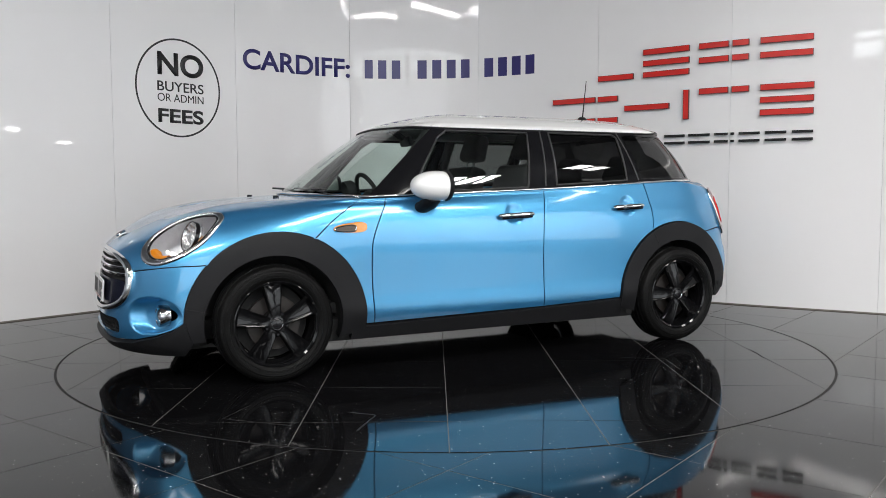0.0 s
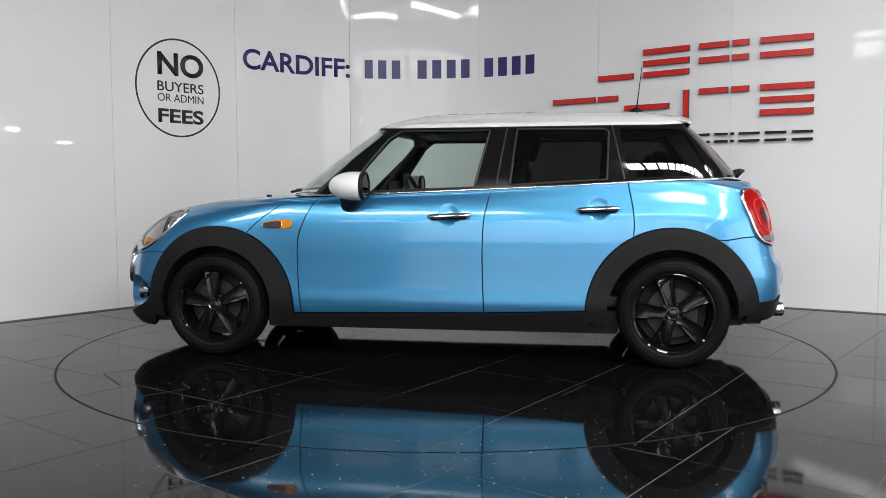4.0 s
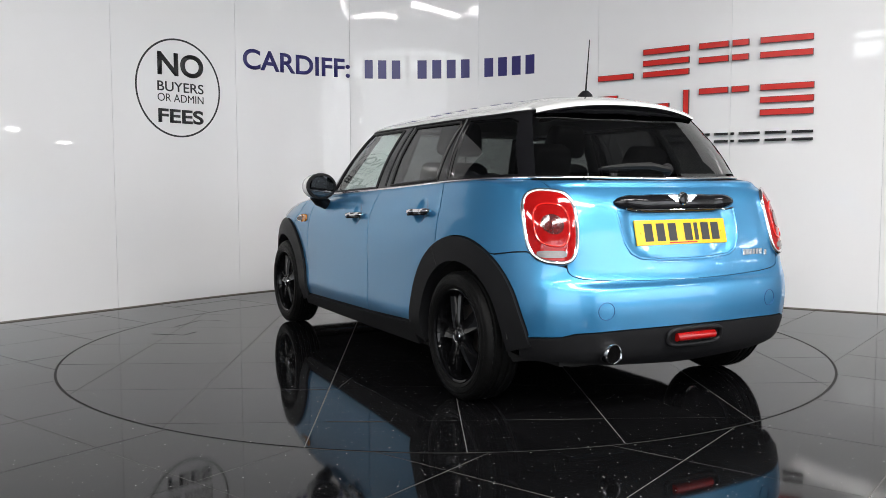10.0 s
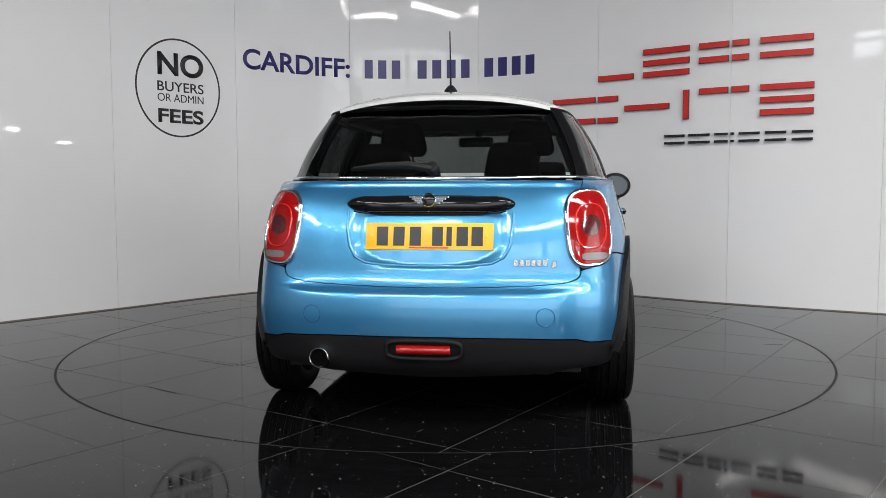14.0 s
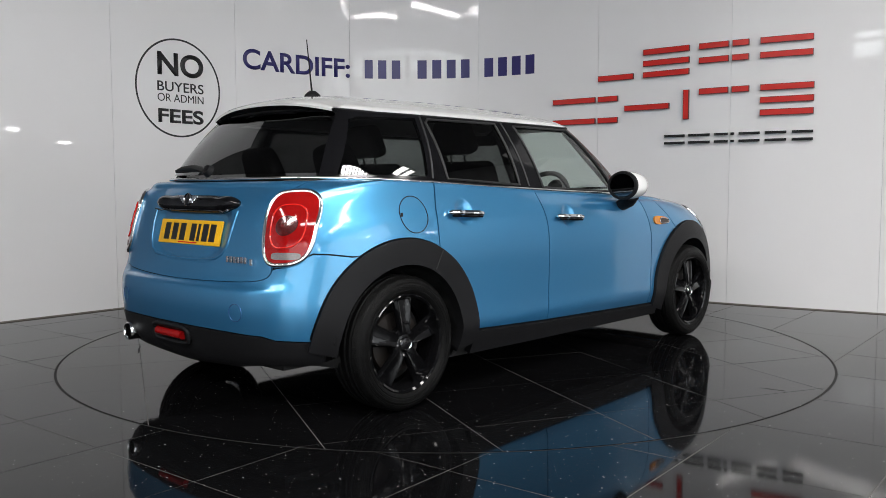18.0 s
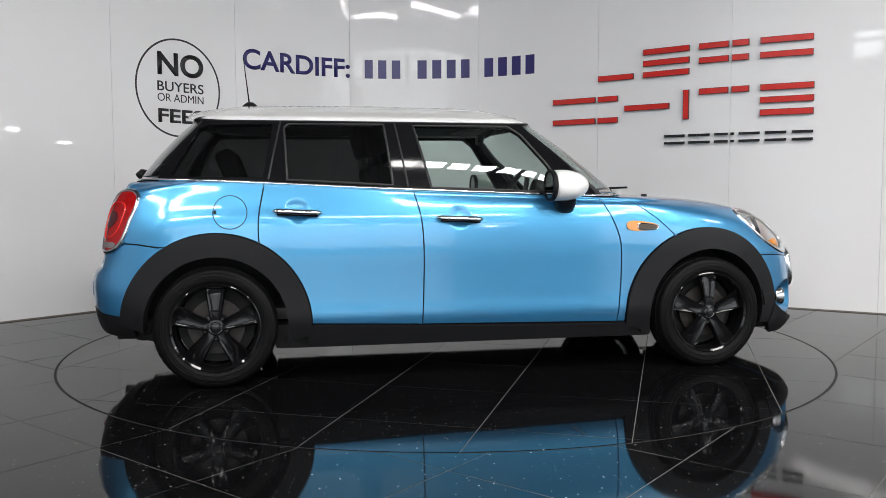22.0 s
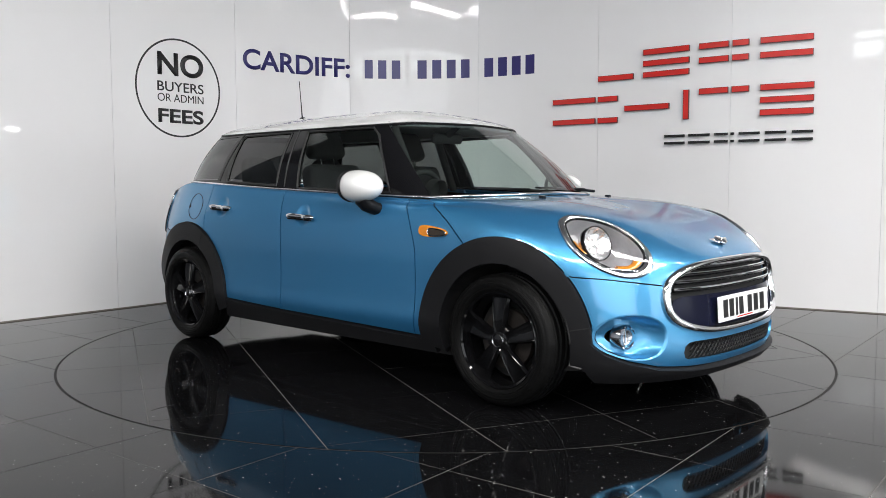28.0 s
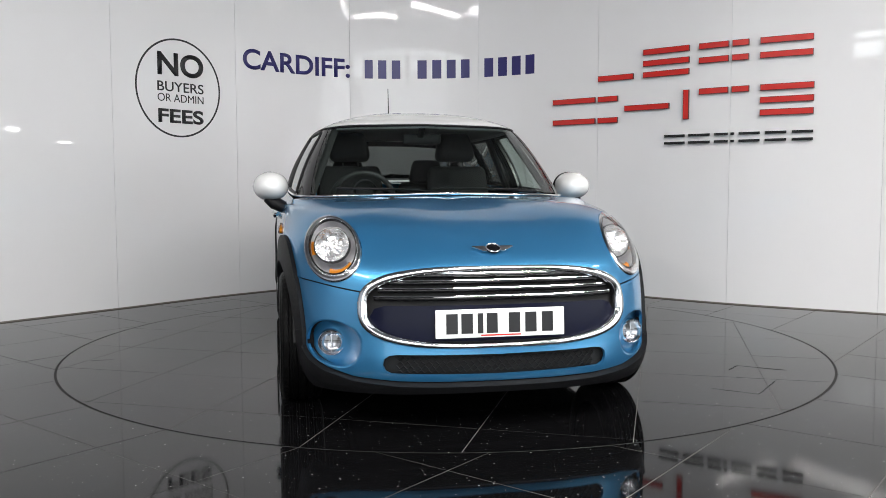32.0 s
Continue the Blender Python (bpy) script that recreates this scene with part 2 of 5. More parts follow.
def poly_slab(outline, top, thick, lean=(0.0, 0.0)):
    """A tile with that outline, a hair out of level."""
    bm = bmesh.new()
    mid = sum(outline, Vector((0, 0))) / len(outline)
    f = bm.faces.new([bm.verts.new((q.x, q.y, top + lean[0] * (q.x - mid.x) + lean[1] * (q.y - mid.y))) for q in outline])
    f.normal_update()
    if f.normal.z < 0:
        f.normal_flip()
    bmesh.ops.triangulate(bm, faces=[f])
    rim = [e for e in bm.edges if len(e.link_faces) == 1]
    down = bmesh.ops.extrude_edge_only(bm, edges=rim)
    bmesh.ops.translate(bm, vec=(0, 0, -thick), verts=[g for g in down["geom"] if isinstance(g, bmesh.types.BMVert)])
    bmesh.ops.recalc_face_normals(bm, faces=bm.faces)
    return bm


def arc(r, n=160):
    return [(r * math.cos(2 * math.pi * i / n), r * math.sin(2 * math.pi * i / n)) for i in range(n)]


HX, HY0, HY1 = 8.5, -14.0, 5.0
floor = part("floor", slab_bm([(-HX, HY0), (HX, HY0), (HX, HY1), (-HX, HY1)], [arc(RING_R + 0.009)], -0.0009, 0.08), GROUT)
tagged(floor, "black polished granite floor of square tiles with pale specks", "floor", kind="structure")

turntable = new("turntable")
tagged(turntable, "round turntable floor disc tiled in black speckled granite, slowly turning", "turntable")
part("disc", slab_bm(arc(RING_R - 0.005), [], -0.0009, 0.06), GROUT, turntable, "dark grouted turntable disc")
# black annulus stands in for the open gap's darkness
part("ring_gap_fill", slab_bm(arc(RING_R + 0.0088), [arc(RING_R - 0.0048)], -0.0022, 0.03), RING_GAP, floor, "black fill for the darkness of the ring gap")
pit = part("turntable_pit", slab_bm(arc(RING_R + 0.02, 96), [], -0.085, 0.05), RING_GAP)
tagged(pit, "dark pit under the turntable", "pit", kind="structure")


# ---- the bent white panel wall ----
BENDS = [(-3.40, 0.558), (-3.39, 0.57), (-2.625, 1.474), (-1.869, 2.395), (-0.93, 3.14), (0.33, 3.12), (1.38, 2.43),
         (2.326, 1.691), (3.285, 1.114), (4.31, 0.5)]
WALL_TOP = 3.6


def wall_xy(k, t):
    """Plan of the bent wall: a smooth line through the joints, t from 0 to 1 along panel k."""
    p = [Vector(BENDS[min(max(k + j, 0), len(BENDS) - 1)]) for j in (-1, 0, 1, 2)]
    return 0.5 * (2 * p[1] + (p[2] - p[0]) * t + (2 * p[0] - 5 * p[1] + 4 * p[2] - p[3]) * t * t + (3 * p[1] - p[0] - 3 * p[2] + p[3]) * t ** 3)


def wall_point(k, along, z, out=0.0):
    t = along / (Vector(BENDS[k + 1]) - Vector(BENDS[k])).length
    q = wall_xy(k, t)
    way = (wall_xy(k, t + .01) - wall_xy(k, t - .01)).normalized()
    return Vector((q.x + way.y * out, q.y - way.x * out, z))


def lay(bm, k, along=0.0, z=0.0, out=0.0):
    """Lays a flat mesh (x along, y up, z out) on panel k, following its bend."""
    for v in bm.verts:
        v.co = wall_point(k, along + v.co.x, z + v.co.y, out + v.co.z)
    bm.normal_update()
    return bm


def strip_bm(x0, x1, y0, y1, z0, z1, cuts=12):
    """A flat box cut into pieces along x, to be bent."""
    bm = bmesh.new()
    rows = []
    for i in range(cuts + 1):
        x = x0 + (x1 - x0) * i / cuts
        rows.append([bm.verts.new(c) for c in ((x, y0, z0), (x, y1, z0), (x, y1, z1), (x, y0, z1))])
    for a, b in zip(rows, rows[1:]):
        for j in range(4):
            m = (j + 1) % 4
            bm.faces.new((a[j], b[j], b[m], a[m]))
    bm.faces.new(rows[0])
    bm.faces.new(rows[-1])
    bmesh.ops.recalc_face_normals(bm, faces=bm.faces)
    return bm


wall = new("wall_curved")
tagged(wall, "bent showroom wall of tall gloss white panels with fine joints", "wall", kind="structure")
for k in range(1, len(BENDS) - 1):
    L = (Vector(BENDS[k + 1]) - Vector(BENDS[k])).length
    g = 0.0015
    part("panel", smooth_by_angle(lay(strip_bm(g, L - g, .004, WALL_TOP, -.02, 0, 16), k)), WHITE_PANEL, wall)
    part("joint_strip", lay(strip_bm(L - .012, L, .004, WALL_TOP, -.03, -.004, 1), k), SEAM, wall, "pale joint strip between panels")
    part("dirt_line", lay(strip_bm(0, L, 0, .009, .0005, .004, 16), k), SCUFF, wall, "thin grimy sealant line at the floor")


# ---- lettering on the wall ----
def text_mesh(body, height, width, thick=0.0015, bold=0.0):
    """Built-in font, scaled to a height and width; origin at its lower left."""
    cu = bpy.data.curves.new("txt", "FONT")
    cu.body, cu.size, cu.extrude, cu.offset = body, 1.0, 0.0, bold
    ob = bpy.data.objects.new("txt", cu)
    scene.collection.objects.link(ob)
    me = bpy.data.meshes.new_from_object(ob.evaluated_get(bpy.context.evaluated_depsgraph_get()))
    bpy.data.objects.remove(ob)
    bm = bmesh.new()
    bm.from_mesh(me)
    bpy.data.meshes.remove(me)
    xs, ys = [v.co.x for v in bm.verts], [v.co.y for v in bm.verts]
    x0, y0, w, h = min(xs), min(ys), max(xs) - min(xs), max(ys) - min(ys)
    for v in bm.verts:
        v.co = ((v.co.x - x0) / w * width, (v.co.y - y0) / h * height, 0)
    ext = bmesh.ops.extrude_face_region(bm, geom=bm.faces[:])
    bmesh.ops.translate(bm, vec=(0, 0, thick), verts=[g for g in ext["geom"] if isinstance(g, bmesh.types.BMVert)])
    bmesh.ops.recalc_face_normals(bm, faces=bm.faces)
    return bm


def wall_bar(name, k, x0, x1, z0, z1, mat, parent, thick=0.002, out=0.0, label="", bevel=0.0):
    return part(name, lay(strip_bm(x0, x1, z0, z1, 0, thick, 8), k, 0, 0, out), mat, parent, label)


slogan = new("slogan_roundel")
tagged(slogan, "black lettering inside a thin black ring on the white wall", "wall sign")
KL = 2
bm = lathe_bm([(0.397, 0), (0.412, 0), (0.412, 0.002), (0.397, 0.002)], "z", 96, True)
lay(bm, KL, 0.615, 1.808)
part("ring", bm, INK_BLACK, slogan)
for body, z, h, x, w, bold in (("NO", 1.905, 0.195, 0.412, 0.450, 0.028), ("BUYERS", 1.775, 0.082, 0.407, 0.452, 0.008), ("OR ADMIN", 1.690, 0.066, 0.407, 0.450, 0.0), ("FEES", 1.513, 0.118, 0.409, 0.444, 0.028)):
    bm = text_mesh(body, h, w, bold=bold)
    lay(bm, KL, x, z, 0.0008)
    part("lettering", bm, INK_BLACK, slogan)

contact = new("contact_lettering")
tagged(contact, "navy blue town name and number bars on the white wall", "wall sign")
bm = text_mesh("CARDIFF:", 0.185, 1.125, bold=0.022)
lay(bm, 3, 0.075, 2.040, 0.0008)
part("lettering", bm, INK_BLUE, contact)
for k, x0, x1, n in ((4, 0.135, 0.535, 3), (4, 0.645, 1.20, 4), (5, 0.042, 0.628, 4)):
    w = (x1 - x0) / n
    for i in range(n):
        wall_bar("digit_bar", k, x0 + i * w + 0.022, x0 + (i + 1) * w - 0.03, 2.040, 2.220, INK_BLUE, contact)

dealer = new("dealer_sign")
tagged(dealer, "raised red and black acrylic sign bars fixed to the white wall", "wall sign")


def sign_bar(k, x0, x1, z0, z1, mat, edge):
    """One plain raised bar of the trade sign with its dark edge."""
    bar = wall_bar("sign_bar", k, x0 + 0.004, x1 - 0.004, z0 + 0.004, z1 - 0.004, mat, dealer, 0.02, 0.012)
    wall_bar("edge", k, x0, x1, z0, z1, edge, bar, 0.018, 0.010, "dark edge")


def sign_rows(k, x0, x1, z0, z1, mat, edge, rows, t):
    for r in rows:
        zc = z0 + (z1 - z0) * r
        sign_bar(k, x0, x1, zc - t / 2, zc + t / 2, mat, edge)


THREE, TWO, TOP, LOW, MID, ENDS = (0.1, 0.5, 0.9), (0.42, 0.9), (0.9,), (0.1,), (0.5,), (0.12, 0.88)
for k, x0, x1, rows in ((6, 0.01, 0.345, LOW), (6, 0.436, 0.85, THREE), (6, 0.935, 1.185, TWO), (7, 0.012, 0.14, TWO), (7, 0.225, 0.621, TWO)):
    sign_rows(k, x0, x1, 1.905, 2.145, SIGN_RED, SIGN_EDGE, rows, 0.050)
for k, x0, x1, rows in ((5, 0.81, 1.24, ENDS), (6, 0.01, 0.20, ENDS), (6, 0.265, 0.677, MID), (6, 0.94, 1.185, TOP), (7, 0.012, 0.147, TOP), (7, 0.232, 0.634, THREE)):
    sign_rows(k, x0, x1, 1.53, 1.777, SIGN_RED, SIGN_EDGE, rows, 0.050)
sign_bar(6, 0.803, 0.852, 1.53, 1.777, SIGN_RED, SIGN_EDGE)
for k, x0, x1 in ((6, 0.64, 0.819), (6, 0.855, 1.038), (6, 1.076, 1.19), (7, 0.012, 0.038), (7, 0.075, 0.236), (7, 0.275, 0.436), (7, 0.478, 0.634)):
    sign_rows(k, x0, x1, 1.328, 1.406, SIGN_BLACK, SIGN_BLACK, ENDS, 0.020)


# ---- the hall that closes the place ----
def hall_box(name, cx, cy, cz, sx, sy, sz, mat, label, category):
    return tagged(part(name, box_bm(cx, cy, cz, sx, sy, sz), mat), label, category, kind="structure")


hall_box("ceiling", 0, (HY0 + HY1) / 2, CEIL + 0.1, 2 * HX, HY1 - HY0, 0.2, HALL_DARK, "grey sheet ceiling of the hall", "ceiling")
hall_box("wall_north", 0, HY1 + 0.1, CEIL / 2, 2 * HX, 0.2, CEIL, HALL_GREY, "grey clad hall wall", "wall")
hall_box("wall_east", HX + 0.1, (HY0 + HY1) / 2, CEIL / 2, 0.2, HY1 - HY0 + 0.4, CEIL, HALL_GREY, "grey clad hall wall", "wall")
hall_box("wall_west", -HX - 0.1, (HY0 + HY1) / 2, CEIL / 2, 0.2, HY1 - HY0 + 0.4, CEIL, HALL_SIDE, "grey clad hall wall", "wall")
hall_box("wall_south", 0, HY0 - 0.1, CEIL / 2, 2 * HX, 0.2, CEIL, HALL_GREY, "grey clad hall wall opposite the stage", "wall")
# lamp housings, high windows and steel of the hall, as the gloss surfaces mirror them
def rooflight(x, y, sx, sy, turn):
    """A long light opening between rafters, crossed by dark purlins."""
    lamp = new("rooflight")
    tagged(lamp, "long white rooflight crossed by dark steel purlins", "rooflight", "rooflights")
    at = pose(x, y, CEIL, 0, 0, turn)
    bm = bmesh.new()
    for cx, cy, w, d in ((-sx / 2 - .03, 0, .06, sy + .12), (sx / 2 + .03, 0, .06, sy + .12), (0, -sy / 2 - .03, sx, .06), (0, sy / 2 + .03, sx, .06)):
        box_bm(cx, cy, -.06, w, d, .119, bm=bm)
    bm.transform(at)
    part("frame", bm, STEEL, lamp)
    bm = box_bm(0, 0, -.05, sx - .004, sy - .004, .09)
    bm.transform(at)
    part("diffuser", bm, LAMP_GLOW, lamp)
    n = round(sx / .42)
    for i in range(1, n):
        bm = box_bm((i / n - .5) * sx, 0, -.15, .085, sy + .1, .05)
        bm.transform(at)
        part("purlin", bm, STEEL, lamp)


# the 102-degree pair only houses the added fill lamps
for x, y, sx, sy, turn, watts in ROOFLIGHTS:
    rooflight(x, y, sx, sy, turn)
for k in range(7):
    x = -6.6 + 2.2 * k
    win = new("window_%d" % (k + 1))
    tagged(win, "high steel-framed window with pale daylight behind", "window", kind="structure")
    part("pane", box_bm(x, HY0 + .012, 4.75, 1.56, .02, .68), CLERESTORY, win)
    bm = bmesh.new()
    for dx, dz, w, h in ((0, .37, 1.72, .06), (0, -.37, 1.72, .06), (-.82, 0, .06, .68), (.82, 0, .06, .68), (-.40, 0, .10, .68), (0, 0, .12, .68), (.40, 0, .10, .68), (0, .10, 1.56, .10)):
        box_bm(x + dx, HY0 + .03, 4.75 + dz, w, .06, h, bm=bm)
    part("window_frame", bm, STEEL, win)


def fill_bay(name, put, high, mid):
    """One added glowing panel, framed like a glazed bay; put() turns its own x along the wall into the hall's plan."""
    win = new(name)
    tagged(win, "tall pale glowing fill panel in a grey frame, added out of view", "window", kind="structure")
    part("pane", put(box_bm(0, .012, mid, 2.06, .02, 2 * high)), FILL_GLOW, win)
    bm = bmesh.new()
    for dx, dz, w, h in ((0, high + .04, 2.18, .08), (0, -high - .04, 2.18, .08), (-1.06, 0, .06, 2 * high), (1.06, 0, .06, 2 * high)):
        box_bm(dx, .03, mid + dz, w, .06, h, bm=bm)
    part("window_frame", put(bm), STEEL, win)


def placed_by(m):
    def put(bm):
        bm.transform(m)
        return bm
    return put


# unseen panels added behind the fill lamps; no glazing is known here
for k in range(5):
    fill_bay("shopfront_%d" % (k + 1), placed_by(pose(-4.4 + 2.2 * k, HY0, 0)), 1.93, 2.35)
for k in range(4):
    fill_bay("shopfront_%d" % (k + 6), placed_by(pose(HX, -11.0 + 2.2 * k, 0, 0, 0, 90)), 1.93, 2.35)
for y in (-11.3, -12.8):
    tagged(part("roof_beam", box_bm(0, y, CEIL - .14, 2 * HX, .16, .28, .01), STEEL), "painted steel roof beam under the ceiling", "beam", "roof beams")


def flood_lamp(x, y, z, w, h):
    lamp = new("flood_lamp")
    tagged(lamp, "small square flood lamp hung from the ceiling", "lamp", "flood lamps")
    part("housing", box_bm(x, y - .06, z, w + .05, .10, h + .05, .01), STEEL, lamp)
    part("face", box_bm(x, y - .004, z, w, .012, h), FLOOD_GLOW, lamp)
    part("drop_rod", tube_bm([(x, y - .06, z + h / 2 + .02), (x, y - .06, CEIL)], .012, 8), STEEL, lamp)


FLOOD_GLOW = material("flood_lamp_glow", (1, 1, 1), 0.4, emit=(1.0, 1.0, 1.0), emit_strength=40.0)
BULKHEAD_GLOW = material("bulkhead_lamp_glow", (1, 1, 1), 0.4, emit=(1.0, 1.0, 1.0), emit_strength=40.0)
flood_lamp(4.17, -9.0, 2.65, .22, .20)


def wall_lamp(y, z, w, h, reach):
    """A bulkhead lamp on the east wall."""
    lamp = new("bulkhead_lamp")
    tagged(lamp, "small bright bulkhead lamp on the grey hall wall", "lamp", "bulkhead lamps")
    part("housing", box_bm(HX - reach / 2, y, z, reach, w + .06, h + .06, .01), STEEL, lamp)
    part("face", box_bm(HX - reach - .004, y, z, .012, w, h), BULKHEAD_GLOW, lamp)


for y, z, w, h, reach in ((-2.73, 2.13, .26, .05, .25), (-1.70, 1.87, .30, .05, .25), (-5.4, 2.87, .30, .16, .25)):
    wall_lamp(y, z, w, h, reach)
# ---- car: body surfaces ----
def flake_paint():
    """Clear-coated metallic paint: cyan flakes over a deeper blue ground."""
    m = material("metallic_sky_blue_paint", (0.070, 0.315, 0.53), 0.35, metal=0.9, coat=1.0, vary=0.06, scale=420)
    nt = m.node_tree
    flake = nt.nodes["Principled BSDF"]
    flake.inputs["Coat Roughness"].default_value = 0.075
    ground = nt.nodes.new("ShaderNodeBsdfPrincipled")
    ground.inputs["Base Color"].default_value = (0.020, 0.170, 0.43, 1)
    ground.inputs["Roughness"].default_value = 0.45
    ground.inputs["Coat Weight"].default_value = 1.0
    ground.inputs["Coat Roughness"].default_value = 0.075
    mix = nt.nodes.new("ShaderNodeMixShader")
    mix.inputs[0].default_value = 0.27
    nt.links.new(flake.outputs[0], mix.inputs[1])
    nt.links.new(ground.outputs[0], mix.inputs[2])
    nt.links.new(mix.outputs[0], nt.nodes["Material Output"].inputs[0])
    return m


PAINT = flake_paint()
ROOF_WHITE = material("gloss_white_paint", (0.78, 0.78, 0.77), 0.22, coat=1.0, vary=0.02, scale=3)
PLASTIC = material("grained_black_plastic", (0.009, 0.009, 0.010), 0.5, vary=0.2, scale=12, bump=0.12, bump_scale=500, spec=0.19)
GLOSS_BLACK = material("gloss_black_trim", (0.006, 0.006, 0.007), 0.10, coat=0.15, vary=0.1, spec=0.3)
CHROME = material("chrome", (0.82, 0.83, 0.84), 0.07, metal=1.0, vary=0.03)
SILVER = material("satin_silver_reflector", (0.75, 0.76, 0.78), 0.16, metal=1.0, vary=0.05, scale=40)
RUBBER = material("tyre_rubber", (0.004, 0.004, 0.004), 0.36, vary=0.3, scale=14, bump=0.35, bump_scale=220, spec=0.09)
RIM_BLACK = material("gloss_black_alloy", (0.004, 0.004, 0.0045), 0.05, coat=0.12, vary=0.1, spec=0.2)
BRAKE = material("brake_disc_steel", (0.022, 0.018, 0.016), 0.5, metal=0.3, vary=0.2, scale=30)
DARK = material("underbody_black", (0.01, 0.01, 0.01), 0.8, vary=0.3, scale=8)
NAVY = material("dark_navy_grille_panel", (0.004, 0.005, 0.016), 0.2, vary=0.1, spec=0.11)
AMBER = material("amber_lens", (0.66, 0.225, 0.011), 0.12, coat=0.6, vary=0.08, scale=60)
RED_LENS = material("red_lamp_lens", (0.30, 0.005, 0.005), 0.06, coat=0.35, vary=0.12, scale=40, spec=0.3)
RED_DARK = material("dark_red_lamp_core", (0.075, 0.004, 0.004), 0.12, coat=1.0, vary=0.2, scale=30)
PLATE_WHITE = material("white_plate", (0.80, 0.80, 0.79), 0.3, vary=0.03)
PLATE_YELLOW = material("yellow_plate", (0.86, 0.47, 0.01), 0.3, vary=0.03)
CLOTH = material("dark_seat_cloth", (0.016, 0.015, 0.015), 0.85, vary=0.3, scale=40, bump=0.2, bump_scale=400)
REVERSE_GREY = material("grey_reversing_lens", (0.22, 0.20, 0.20), 0.25, metal=0.3, vary=0.4, scale=160)
CABIN = material("cabin_black_plastic", (0.02, 0.02, 0.021), 0.6, vary=0.2, scale=20, bump=0.1, bump_scale=300)
LINING = material("pale_headlining", (0.42, 0.42, 0.40), 0.9, vary=0.08, scale=30)
GLASS = glass_material("clear_car_glass", (0.86, 0.95, 0.91), 0.0, 0.86)
GLASS_DARK = glass_material("privacy_glass", (0.78, 0.80, 0.80), 0.0, 0.19)
LENS = glass_material("clear_lamp_lens", (1, 1, 1), 0.0, 0.95)

CAR_AT = Vector((-1.320, -0.188, 0.0))
car = new("hatchback_car")
tagged(car, "sky blue metallic hatchback, white roof, black wheels, on the turntable", "car")
AXLES = (0.0, 2.567)
HUB_Z = 0.297


def catmull(pts, u):
    """Points on a smooth line through control points; the line is mirrored at its ends across y = 0."""
    pts = np.asarray(pts, float)
    lo, hi = pts[1].copy(), pts[-2].copy()
    if pts.shape[1] == 2:
        lo[1], hi[1] = -lo[1], -hi[1]
    else:
        lo, hi = 2 * pts[0] - pts[1], 2 * pts[-1] - pts[-2]
    q = np.vstack([lo, pts, hi])
    i = np.clip(np.floor(u).astype(int), 0, len(pts) - 2)
    t = (u - i)[:, None]
    p0, p1, p2, p3 = q[i], q[i + 1], q[i + 2], q[i + 3]
    return 0.5 * (2 * p1 + (p2 - p0) * t + (2 * p0 - 5 * p1 + 4 * p2 - p3) * t ** 2 + (3 * p1 - p0 - 3 * p2 + p3) * t ** 3)


def gentle(xs, ys, x):
    """Smooth, unswinging interpolation of rows ys at xs."""
    xs, ys = np.asarray(xs, float), np.asarray(ys, float)
    h = np.diff(xs)[:, None]
    d = np.diff(ys, axis=0) / h
    m = np.zeros_like(ys)
    same = d[:-1] * d[1:] > 0
    w1, w2 = 2 * h[1:] + h[:-1], h[1:] + 2 * h[:-1]
    with np.errstate(divide="ignore", invalid="ignore"):
        mid = (w1 + w2) / (w1 / d[:-1] + w2 / d[1:])
    m[1:-1] = np.where(same, mid, 0)
    i = np.clip(np.searchsorted(xs, x, side="right") - 1, 0, len(xs) - 2)
    t = ((x - xs[i]) / (xs[i + 1] - xs[i]))[:, None]
    hh = h[i]
    return (2 * t ** 3 - 3 * t ** 2 + 1) * ys[i] + (t ** 3 - 2 * t ** 2 + t) * hh * m[i] + (3 * t ** 2 - 2 * t ** 3) * ys[i + 1] + (t ** 3 - t ** 2) * hh * m[i + 1]


def arc_table(ctrl):
    u = np.linspace(0, len(ctrl) - 1, 600)
    p = catmull(ctrl, u)
    s = np.concatenate([[0], np.cumsum(np.hypot(*np.diff(p, axis=0).T))])
    return u, s


# plan of the widest line, from the middle of the nose round the left side to the middle of the tail
PLAN = [(3.325, 0), (3.308, 0.30), (3.235, 0.52), (3.09, 0.69), (2.87, 0.78), (2.55, 0.828), (2.1, 0.835), (1.55, 0.842), (1.0, 0.845),
        (0.45, 0.84), (0.0, 0.826), (-0.29, 0.797), (-0.50, 0.712), (-0.603, 0.545), (-0.64, 0.30), (-0.652, 0)]
PLAN_U, PLAN_S = arc_table(PLAN)
BODY_S = PLAN_S[-1]
# upright profiles as (share of the way in, height) from the sill to the middle
KNOTS = [0, 0.06, 0.13, 0.22, 0.33, 0.43, 0.52, 0.60, 0.68, 0.76, 0.85, 1.0, 1.22, 1.5]
NOSE = [(.045, .175), (.012, .22), (0, .285), (.003, .365), (.010, .45), (.022, .545), (.042, .632), (.078, .682), (.14, .728), (.225, .778), (.33, .822), (.52, .868), (.75, .905), (1, .93)]
CORNER = [(.05, .165), (.015, .215), (0, .285), (0, .37), (.004, .46), (.014, .55), (.028, .62), (.052, .68), (.09, .74), (.142, .79), (.23, .84), (.41, .882), (.68, .91), (1, .93)]
WING = [(.075, .15), (.06, .20), (.035, .27), (.012, .36), (.002, .48), (0, .58), (.004, .66), (.016, .73), (.041, .79), (.083, .84), (.148, .875), (.29, .902), (.6, .918), (1, .93)]
TAIL = [(.13, .20), (.05, .26), (.02, .33), (.005, .41), (0, .48), (.012, .545), (.05, .575), (.075, .62), (.095, .70), (.125, .80), (.175, .90), (.235, .965), (.29, 1.0), (.6, 1.01)]
